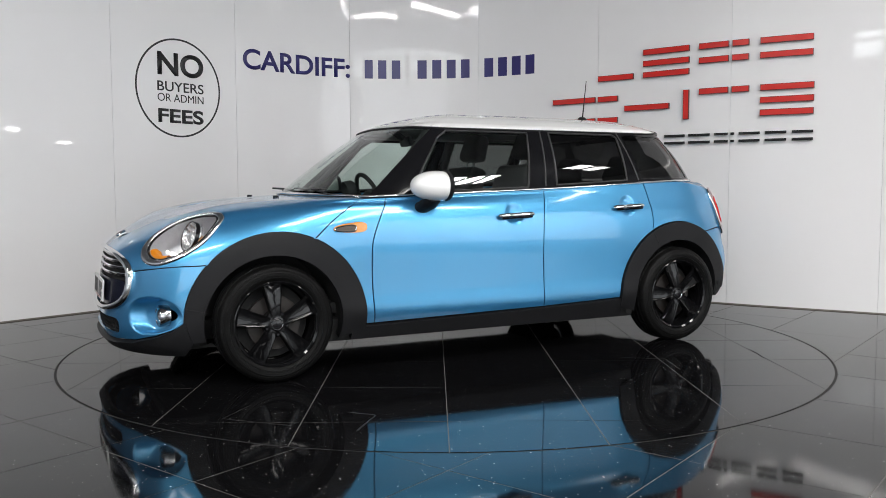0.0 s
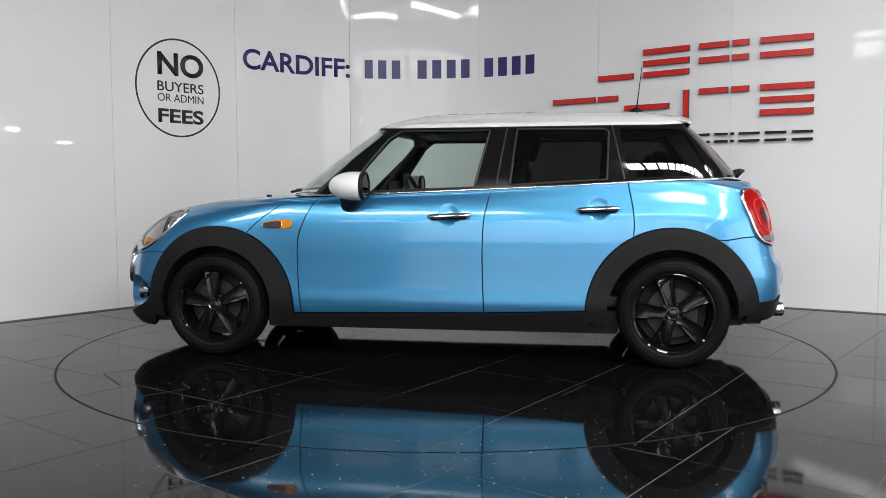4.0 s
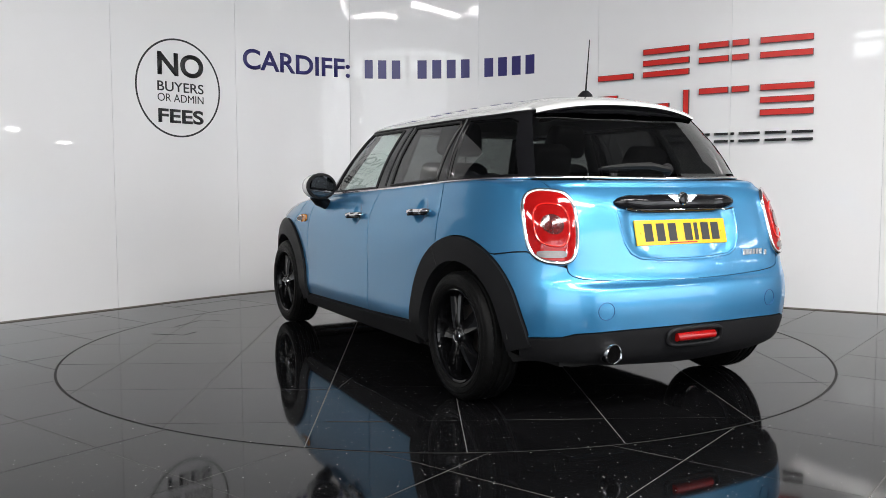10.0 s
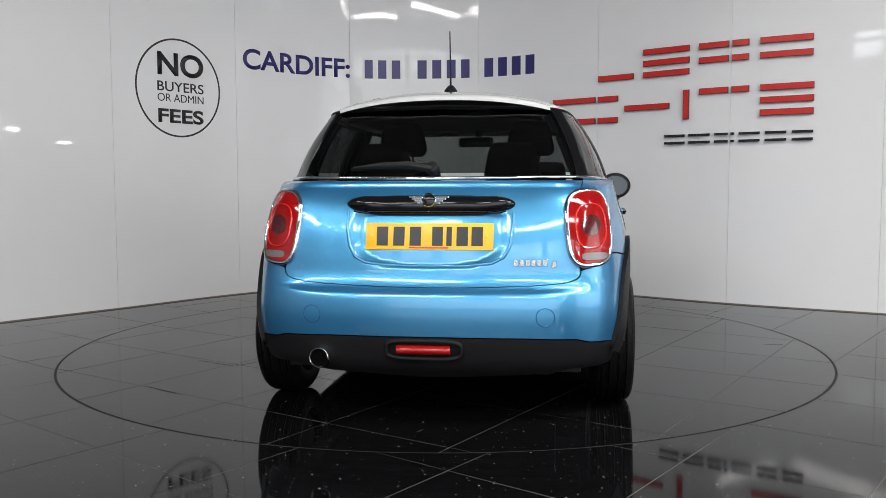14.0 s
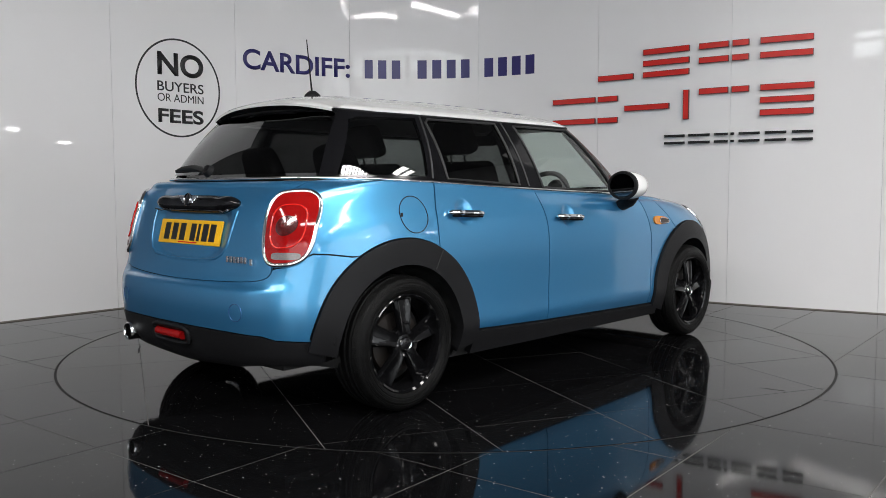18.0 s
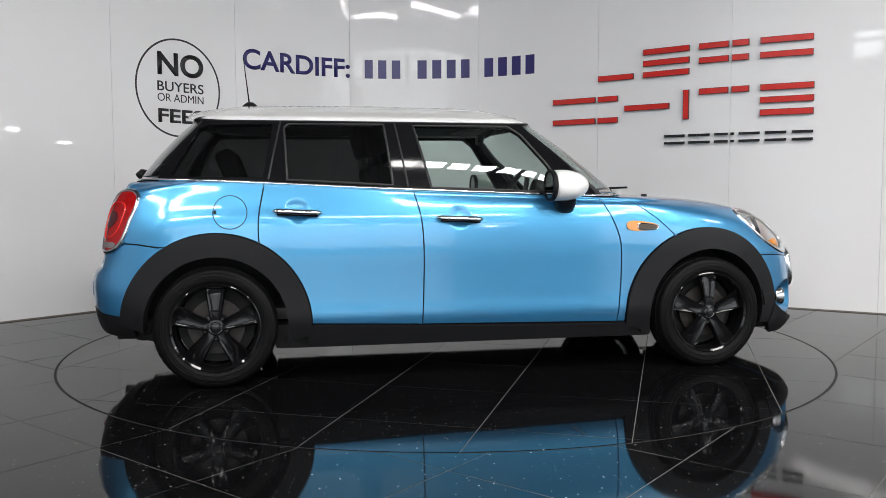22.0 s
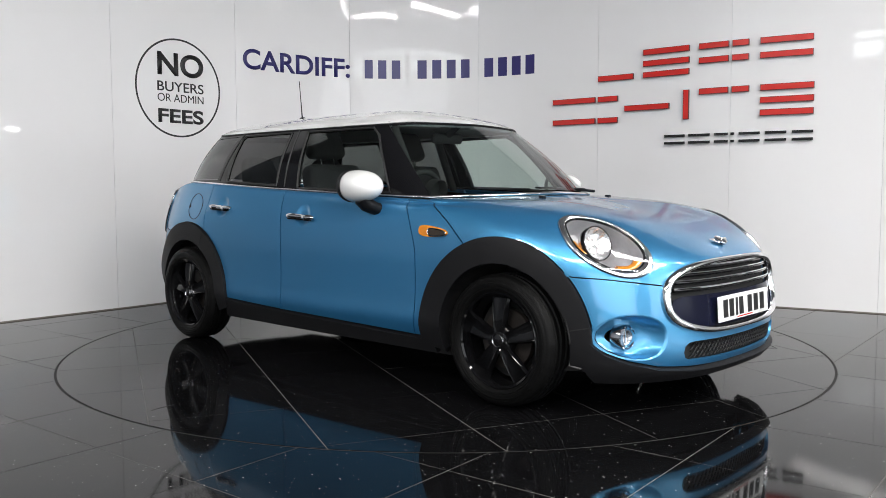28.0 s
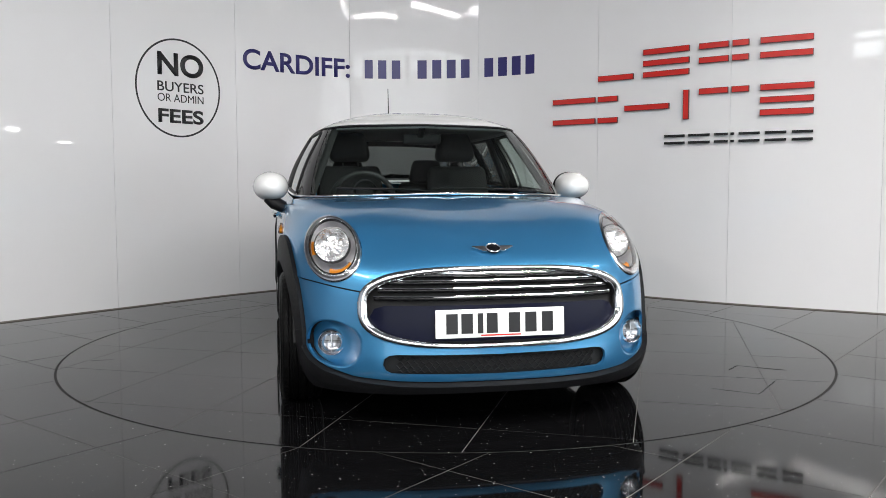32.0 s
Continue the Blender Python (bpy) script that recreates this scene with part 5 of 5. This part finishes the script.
ind = [body.side(x, z) for x, z in wedge(2.090, 2.268, .768, .031)]
inds = panel("side_indicator", body, ind, AMBER, wings, label="amber side indicator with dark inlay", gap=0.0, proud=0.010, skirt=0.012, step=0.02)
inlay = [body.side(x, z) for x, z in wedge(2.150, 2.262, .762, .020)]
panel("inlay", body, inlay, material("bronze_grey_inlay", (0.06, 0.045, 0.035), 0.3, metal=0.5, vary=0.4, scale=120), inds, gap=0.0, proud=0.014, skirt=0.004, step=0.02)
both_sides("indicator_rim", tube_bm([skin_point(body, q, .013) for q in inlay], .003, 6, True), CHROME, inds, "thin chrome rim")
for doors, x0, x1, z in ((rear_doors, .279, .511, .857), (front_doors, 1.080, 1.315, .819)):
    pts, rad = [], []
    for i, x in enumerate(np.linspace(x0, x1, 25)):
        f = abs(i - 12) / 12
        q = side_pt(x, z - .004 * (x - x0) / (x1 - x0), 0)
        base_y = side_pt((x0 + x1) / 2, z + .075, 0).y
        pts.append(Vector((x, max(q.y, base_y) + .028 - .014 * f ** 3, z - .010 * (x - x0) / (x1 - x0))))
        rad.append(.0185 * (1 - f ** 10 * .6))
    hs = both_sides("door_handle", tube_bm(pts, rad, 12, False, 0.8), CHROME, doors, "chrome door handle")
    # black bar paints the shade beneath the chrome handle
    both_sides("handle_shadow_line", tube_bm([q + Vector((0, .004, -.012)) for q in pts[2:-2]], .0085, 6), GLOSS_BLACK, hs, "dark bar for the shade under the handle")

# wing mirrors
cap = bmesh.new()
bmesh.ops.create_uvsphere(cap, u_segments=36, v_segments=24, radius=1.0)
for v in cap.verts:
    x, y, z = v.co
    r = (abs(x) ** 2.1 + abs(y) ** 2.1 + abs(z) ** 2.1) ** (1 / 2.1)
    x, y, z = x / r, y / r, z / r
    if x < -.25:
        x = -.25 + (x + .25) * .12
    v.co = (1.712 + .147 * x, .872 + .096 * y, .977 + .080 * z)
mirrors = both_sides("wing_mirror", smooth_by_angle(cap, 50), ROOF_WHITE, label="rounded white door mirror")
shell = lathe_bm([(.090, .012), (.096, .004), (.092, -.010), (.080, -.012), (.078, .0), (0.0, .0)], "x", 40)
for v in shell.verts:
    v.co = (1.660 + v.co.x, .872 + v.co.y * 1.02, .977 + v.co.z * .86)
both_sides("mirror_shell", shell, PLASTIC, mirrors, "black mirror housing")
pane = lathe_bm([(0, -.004), (.076, -.004)], "x", 40)
for v in pane.verts:
    v.co = (1.657 + v.co.x, .872 + v.co.y * 1.02, .977 + v.co.z * .84)
both_sides("mirror_pane", pane, material("mirror_glass", (0.05, 0.055, 0.06), 0.02, metal=1.0), mirrors, "mirror glass")
bm = tube_bm([(1.735, .872, .915), (1.745, .850, .885), (1.76, .80, .862), (1.77, .755, .866)], [.060, .055, .050, .044], 14, False, 0.66)
both_sides("mirror_foot", bm, PLASTIC, mirrors, "black mirror foot")

# chrome belt line all round, window frames
belt_pts = []
for s in np.linspace(0, CAB_S_END, 150):
    belt_pts.append(skin_point(cab, (s, 0.0), 0.008) + Vector((0, 0, -.002)))
loop = belt_pts + [Vector((q.x, -q.y, q.z)) for q in belt_pts[::-1][1:-1]]
cpart("belt_trim", tube_bm(loop, .0075, 8, True), CHROME, label="chrome belt line trim")
FRAME_GREY = material("satin_grey_window_rubber", (0.018, 0.018, 0.019), 0.5, vary=0.15)
for win, doors in ((f_win, front_doors), (r_win, rear_doors)):
    both_sides("window_frame", tube_bm([skin_point(cab, q, 0.004) for q in clean(win, .012)], .0062, 6, True), FRAME_GREY, doors, "satin dark window frame")
# door edges through the pillars
for line in ([(.948, .975), (.898, 1.305)], [(.258, 1.010), (.322, 1.305)]):
    both_sides("pillar_joint", tube_bm([skin_point(cab, cab.side(x, z), 0.003) for x, z in dense(line, .03)], .005, 6), FRAME_GREY)

# gutter between roof and glass
gut = [skin_point(cab, (s, RISE - .017), 0.001) for s in np.linspace(0, CAB_S_END, 140)]
cpart("roof_gutter", tube_bm(gut + [Vector((q.x, -q.y, q.z)) for q in gut[::-1][1:-1]], .006, 6, True), PLASTIC, label="thin black roof joint")

# roof spoiler
top, under = bmesh.new(), bmesh.new()
rows_t, rows_u = [], []
for i in range(31):
    y = -.475 + .95 * i / 30
    q = abs(y) / .475
    drop = .062 * q ** 2.4
    xr = -.172 + .060 * q ** 2.6
    xf = .055
    zt = lambda x: 1.414 - .055 * ((xf - x) / .26) ** 1.5 - drop
    line = [(xf, zt(xf) - .002), (-.03, zt(-.03)), (-.10, zt(-.10)), (xr + .012, zt(xr + .012)), (xr, zt(xr) - .006), (xr + .002, zt(xr) - .016)]
    rows_t.append([top.verts.new((x, y, z)) for x, z in line])
    lo = [(xr + .002, zt(xr) - .016), (xr + .03, zt(xr) - .03), (-.10, 1.315 - drop * .5), (-.075, 1.285 - drop * .3)]
    rows_u.append([under.verts.new((x, y * (1 if k < 2 else .93), z)) for k, (x, z) in enumerate(lo)])
for b, rows in ((top, rows_t), (under, rows_u)):
    for r1, r2 in zip(rows, rows[1:]):
        for k in range(len(r1) - 1):
            b.faces.new((r1[k], r1[k + 1], r2[k + 1], r2[k]))
    bmesh.ops.recalc_face_normals(b, faces=b.faces)
spoiler = cpart("roof_spoiler", smooth_by_angle(top, 60), ROOF_WHITE, label="white roof spoiler with black underside")
cpart("spoiler_underside", smooth_by_angle(under, 60), GLOSS_BLACK, spoiler, "black spoiler underside")

# wipers, washer jets, aerial
wip = cpart("rear_wiper", tube_bm([(-.458, .0, 1.045), (-.452, .10, 1.062), (-.440, .22, 1.060), (-.415, .34, 1.052)], [.020, .022, .018, .007], 8, False, .7), DARK, label="black rear wiper")
cpart("wiper_blade", tube_bm([(-.442, .02, 1.050), (-.408, .35, 1.046)], .006, 6), PLASTIC, wip)
bm = lathe_bm([(0, .02), (.024, .014), (.03, -.012)], "z", 18)
aim(bm, Vector((-.448, .0, 1.048)), Vector((-1, 0, .6)).normalized())
cpart("wiper_boss", bm, PLASTIC, wip)
for y0, y1 in ((.50, -.06), (-.02, -.55)):
    arm = [(2.20, y0, .945), (2.19, (y0 + y1) / 2, .962), (2.20, y1, .968)]
    w = cpart("wiper", tube_bm(arm, [.012, .009, .005], 8, False, .7), PLASTIC, label="black windscreen wiper")
    cpart("wiper_blade", tube_bm([(2.205, y0 - .1, .958), (2.205, y1, .966)], .006, 6), PLASTIC, w)
for y in (-.30, .30):
    q = skin_point(body, body.above(2.42, abs(y)), .004)
    cpart("washer_jet", box_bm(q.x, y, q.z, .03, .02, .012, .004), PLASTIC, label="small black washer jet")
bm = lathe_bm([(0.0, .024), (.012, .022), (.021, .012), (.030, 0.0), (.033, -.014)], "z", 24)
for v in bm.verts:
    v.co = (.155 + v.co.x * 1.5, v.co.y, 1.432 + v.co.z)
aerial = cpart("aerial", bm, PLASTIC, label="black roof aerial")
cpart("aerial_rod", tube_bm([(.150, 0, 1.452), (.138, 0, 1.56), (.122, 0, 1.704)], [.005, .0035, .0025], 6), PLASTIC, aerial)

# ---- wheels ----
def tyre_profile():
    """Cross-section of the tyre, from the inner bead over the tread to the outer bead."""
    pr = [(.200, -.082), (.215, -.090), (.245, -.094), (.272, -.088), (.286, -.078), (.2905, -.066)]
    for k, y in enumerate((-.052, -.020, .020, .052)):
        pr += [(.2945, y - .008), (.2875, y - .004), (.2875, y + .004), (.2945, y + .008)]
    pr += [(.2905, .066), (.286, .078), (.279, .084), (.272, .0875), (.2685, .0880), (.266, .0905), (.2645, .0900), (.262, .0925), (.254, .0942), (.2525, .0930), (.251, .0930), (.2495, .0942), (.239, .0935), (.2375, .0915), (.234, .0915), (.2325, .0932), (.226, .0915), (.218, .087), (.211, .080)]
    return pr


def tyre_bm():
    """The tyre's ring with shoulder blocks cut into the tread."""
    bm = lathe_bm(tyre_profile(), "y", 150)
    for v in bm.verts:
        r = math.hypot(v.co.x, v.co.z)
        if r > .284 and abs(v.co.y) > .058:
            k = round(math.atan2(v.co.z, v.co.x) / (2 * math.pi) * 150) % 3
            if k == 0:
                v.co.x *= 1 - .0022 / r
                v.co.z *= 1 - .0022 / r
    return bm


def spoke_bm(turn):
    bm = bmesh.new()
    rows = []
    for r, w, y, th in ((.034, .026, .020, .03), (.060, .030, .024, .03), (.10, .036, .022, .028), (.14, .043, .018, .026), (.180, .049, .012, .024), (.207, .058, .003, .022)):
        sec = [(-w, y - th), (-w, y - .012), (-w * .80, y - .001), (-w * .55, y - .007), (w * .55, y - .007), (w * .80, y - .001), (w, y - .012), (w, y - th)]
        rows.append([bm.verts.new((a, b, r)) for a, b in sec])
    for r1, r2 in zip(rows, rows[1:]):
        for k in range(8):
            m = (k + 1) % 8
            bm.faces.new((r1[k], r1[m], r2[m], r2[k]))
    bm.faces.new(rows[0])
    bm.faces.new(rows[-1])
    bmesh.ops.recalc_face_normals(bm, faces=bm.faces)
    bm.transform(Euler((0, turn, 0)).to_matrix().to_4x4())
    return smooth_by_angle(bm, 40)


def place(bm, m):
    bm.transform(m)
    return bm


WHEEL_Y = .748
for ax in AXLES:
    for sgn in (1, -1):
        m = Matrix.Translation((ax, sgn * WHEEL_Y, HUB_Z)) @ (Matrix.Identity(4) if sgn > 0 else Euler((0, 0, math.pi)).to_matrix().to_4x4())
        spin = {(0.0, 1): 0.25, (0.0, -1): 0.0, (2.567, 1): 0.1, (2.567, -1): 0.0}[(ax, sgn)]
        rim = lathe_bm([(.194, -.08), (.211, -.082), (.211, -.076), (.196, -.066), (.190, -.02), (.194, .040), (.198, .062), (.203, .074), (.2135, .078), (.2165, .084), (.211, .0870), (.202, .081)], "y", 64)
        wheel = cpart("wheel", place(rim, m), RIM_BLACK, label="gloss black five-spoke alloy wheel")
        cpart("tyre", place(tyre_bm(), m), RUBBER, wheel, "black road tyre")
        for k in range(5):
            b = spoke_bm(2 * math.pi * k / 5 + spin)
            b.transform(Matrix.Translation((0, .055, 0)))
            cpart("spoke", place(b, m), RIM_BLACK, wheel)
            a = 2 * math.pi * (k + .5) / 5 + spin
            nut = lathe_bm([(0, .073), (.006, .073), (.0085, .070), (.0085, .055)], "y", 10)
            bmesh.ops.translate(nut, vec=(.054 * math.sin(a), 0, .054 * math.cos(a)), verts=nut.verts)
            cpart("wheel_nut", place(nut, m), GLOSS_BLACK, wheel)
        cpart("hub", place(lathe_bm([(0, .070), (.052, .068), (.066, .060), (.070, .03)], "y", 36), m), RIM_BLACK, wheel)
        cap_ring = cpart("centre_cap", place(lathe_bm([(0, .082), (.024, .081), (.027, .079), (.028, .066)], "y", 28), m), GLOSS_BLACK, wheel, "dark centre cap with silver ring")
        cpart("cap_ring", place(lathe_bm([(.0265, .0805), (.0285, .0825), (.0305, .079), (.0305, .066)], "y", 28), m), SILVER, wheel)
        cpart("brake_shield", place(lathe_bm([(.001, -.030), (.183, -.034), (.183, -.040), (.001, -.040)], "y", 40), m), DARK, wheel, "black shield behind the brake")
        cpart("brake_disc", place(lathe_bm([(.04, .012), (.135, .012), (.137, .006), (.137, -.01), (.04, -.01)], "y", 40), m), BRAKE, wheel, "steel brake disc")

# ---- wheel wells and underside ----
for ax in AXLES:
    bm = bmesh.new()
    rings = []
    well_r = .352 if ax else .366
    for y in (.79, .50):
        rings.append([bm.verts.new((ax + well_r * math.cos(a), y, HUB_Z + well_r * math.sin(a))) for a in np.linspace(radians(4 if ax else -12), radians(192 if ax else 174), 40)])
    for i in range(39):
        bm.faces.new((rings[0][i], rings[0][i + 1], rings[1][i + 1], rings[1][i]))
    bm.faces.new(rings[1])
    both_sides("wheel_well", bm, DARK, label="black wheel-arch liner")
cpart("front_undertray", box_bm(2.955, 0, .195, .17, 1.26, .05, .01), DARK, label="black undertray behind the front lip")
cpart("rear_undertray", box_bm(-.40, 0, .266, .18, 1.22, .09, .01), DARK, label="black undertray ahead of the rear valance")
cpart("underbody", box_bm(1.30, 0, .245, 3.45, 1.02, .11, .03), DARK, label="black underside of the car")
cpart("floor_pan", box_bm(1.28, 0, .228, 2.0, 1.46, .125, .02), DARK, label="black underside between the wheels")
# ---- cabin ----
cpart("cabin_floor", box_bm(1.0, 0, .34, 2.5, 1.40, .06, .01), CABIN)
lin = [(0.0, RISE + .03)] + [(s, RISE + .03) for s in np.linspace(.03, CAB_S_END - .03, 100)] + [(CAB_S_END, RISE + .03), (CAB_S_END, 2 * RISE - .01)] + [(s, 2 * RISE - .01) for s in np.linspace(CAB_S_END - .03, .03, 60)] + [(0.0, 2 * RISE - .01)]
panel("headlining", cab, lin, LINING, car, label="pale fabric headlining", gap=0, proud=-.03, skirt=0, step=.08, whole=True)
dash = box_bm(1.98, 0, .78, .50, 1.36, .26, .07, 4)
for v in dash.verts:
    if v.co.z > .85 and v.co.x > 2.0:
        v.co.z += .01
    if abs(v.co.y) > .4 and v.co.x > 2.1:
        v.co.x -= .12
dashboard = cpart("dashboard", dash, CABIN, label="black dashboard")
cpart("instrument_dial", aim(lathe_bm([(0, .0), (.05, .0), (.058, .012), (.064, .0), (.066, -.05)], "z", 28), Vector((1.73, -.355, .955)), Vector((-1, 0, .25)).normalized()), CABIN, dashboard)
wheel_m = Matrix.Translation((1.60, -.355, .885)) @ Vector((-1, 0, .42)).normalized().to_track_quat("Z", "Y").to_matrix().to_4x4()
steer = tube_bm([(.182 * math.cos(a), .182 * math.sin(a), 0) for a in np.linspace(0, 2 * math.pi, 40, endpoint=False)], .015, 8, True)
sw = cpart("steering_wheel", place(steer, wheel_m), CABIN, label="black steering wheel")
cpart("steering_boss", place(lathe_bm([(0, .03), (.06, .026), (.07, 0), (.05, -.05)], "z", 24), wheel_m), CABIN, sw)
for a in (0, math.pi, -math.pi / 2):
    cpart("steering_spoke", place(tube_bm([(.05 * math.cos(a), .05 * math.sin(a), .005), (.178 * math.cos(a), .178 * math.sin(a), 0)], .014, 6, False, .5), wheel_m), CABIN, sw)


def car_seat(x, y, rake=-16, back_h=.60, width=.47, head_z=.66, name="front_seat"):
    """Cushion, tapered back and head restraint."""
    cushion = box_bm(x + .22, y, .50, .50, width, .17, .06, 4)
    seat = cpart(name, cushion, CLOTH, label="dark cloth car seat")
    lean = Matrix.Translation((x, y, .52)) @ Euler((0, radians(rake), 0)).to_matrix().to_4x4()
    bk = box_bm(0, 0, back_h / 2, .13, width, back_h, .05, 4)
    for v in bk.verts:
        f = max(0, v.co.z / back_h)
        v.co.y *= 1 - .20 * f ** 2
        v.co.x += .03 * (abs(v.co.y) / (width / 2)) ** 2
    cpart("backrest", place(bk, lean), CLOTH, seat)
    hd = box_bm(.0, 0, head_z + .085, .10, .265, .19, .045, 4)
    for v in hd.verts:
        v.co.y *= 1 - .25 * max(0, (v.co.z - head_z - .06)) / .12
    cpart("head_restraint", place(hd, lean), CLOTH, seat)
    for s in (-.05, .05):
        cpart("restraint_post", place(tube_bm([(0, s, back_h - .05), (0, s, head_z + .03)], .006, 6), lean), CHROME, seat, "metal post")


car_seat(1.02, .355)
car_seat(1.02, -.355)
car_seat(.28, .30, -22, .50, .56, .52, "rear_seat")
car_seat(.28, -.30, -22, .50, .56, .52, "rear_seat")
cpart("parcel_shelf", box_bm(-.12, 0, .945, .44, 1.10, .025, .008), CABIN, label="black parcel shelf")
mir = box_bm(0, 0, 0, .035, .225, .062, .022, 4)
mir.transform(Matrix.Translation((1.50, .012, 1.255)) @ Euler((0, radians(10), radians(-8))).to_matrix().to_4x4())
rv = cpart("interior_mirror", mir, CABIN, label="black rear-view mirror")
cpart("mirror_stalk", tube_bm([(1.52, .0, 1.275), (1.60, .0, 1.325)], .02, 8), CABIN, rv)
for sgn in (1, -1):
    cpart("sun_visor", box_bm(1.50, sgn * .33, 1.315, .16, .40, .018, .008), LINING, label="pale sun visor")
    # inner face of the pillars
    cpart("pillar_lining", tube_bm([(.93, sgn * .70, .95), (.90, sgn * .57, 1.29)], .035, 8, False, .6), CABIN)
    cpart("pillar_lining", tube_bm([(1.93, sgn * .66, .93), (1.60, sgn * .51, 1.29)], .022, 8, False, .8), CABIN)
# ---- tiles, last ----
level = random.Random(7)


def lean():
    return level.gauss(0, .0006), level.gauss(0, .0006)


for rect in tile_rects(-37.8, 1.495, -1.915, 7.5):
    mid = sum(rect, Vector((0, 0))) / 4
    if abs(mid.x) > 5.2 or mid.y < -3.6 or mid.y > 3.6:
        continue
    out = clip_circle(rect, RING_R + 0.009, False)
    if out:
        part("tile", poly_slab(out, 0.0, 0.002, lean()), GRANITE, floor)
rest = bmesh.new()
for rect in tile_rects(-37.8, 1.495, -1.915, 17):
    mid = sum(rect, Vector((0, 0))) / 4
    if (abs(mid.x) > 5.2 or mid.y < -3.6 or mid.y > 3.6) and abs(mid.x) < HX - .45 and HY0 + .45 < mid.y < HY1 - .45:
        rest.faces.new([rest.verts.new((q.x, q.y, 0)) for q in rect])
tagged(part("outer_tiles", rest, GRANITE, floor), kind="stuff")
for rect in tile_rects(64.2, 0.0, -0.015, 3.2, 0.606):
    out = clip_circle(rect, RING_R - 0.004, True)
    if out:
        part("tile", poly_slab(out, 0.0, 0.002, lean()), GRANITE, turntable)


# broken edges in the turntable's tiles
def crack_bm(line, width):
    """A thin ragged strip along a line on the tiles."""
    rng = random.Random(len(line) + int(line[0][0] * 100))
    pts = []
    for (x0, y0), (x1, y1) in zip(line, line[1:]):
        pts += [Vector((x0 + (x1 - x0) * k / 9, y0 + (y1 - y0) * k / 9)) for k in range(9)]
    pts.append(Vector(line[-1]))
    bm = bmesh.new()
    rows = []
    for i, q in enumerate(pts):
        way = (pts[min(i + 1, len(pts) - 1)] - pts[max(i - 1, 0)]).normalized()
        side = Vector((-way.y, way.x))
        q = q + side * rng.uniform(-.003, .003)
        w = width * rng.uniform(.35, 1.0) * (1 if 0 < i < len(pts) - 1 else .15)
        rows.append([bm.verts.new((*(q + side * w / 2 * k), .0006)) for k in (-1, 1)])
    for r1, r2 in zip(rows, rows[1:]):
        bm.faces.new((r1[0], r2[0], r2[1], r1[1]))
    bmesh.ops.recalc_face_normals(bm, faces=bm.faces)
    return bm


for line, width in (([(1.195, 1.595), (1.035, 1.405), (1.13, 1.298)], .012), ([(-.743, 1.303), (-.864, 1.044), (-.655, .886)], .007),
                    ([(-1.374, 1.29), (-1.509, 1.049)], .012), ([(1.474, 1.001), (1.634, 1.163), (1.40, 1.40)], .007), ([(.137, -1.951), (.159, -2.076)], .008)):
    part("crack", crack_bm(line, width), RING_GAP, turntable, "dark broken tile edge")


def motions():
    rows = [(t, pose(0, 0, 0, 0, 0, heading(t))) for t in range(0, 33)]
    walk(turntable, rows)
    walk(car, rows)


motions()
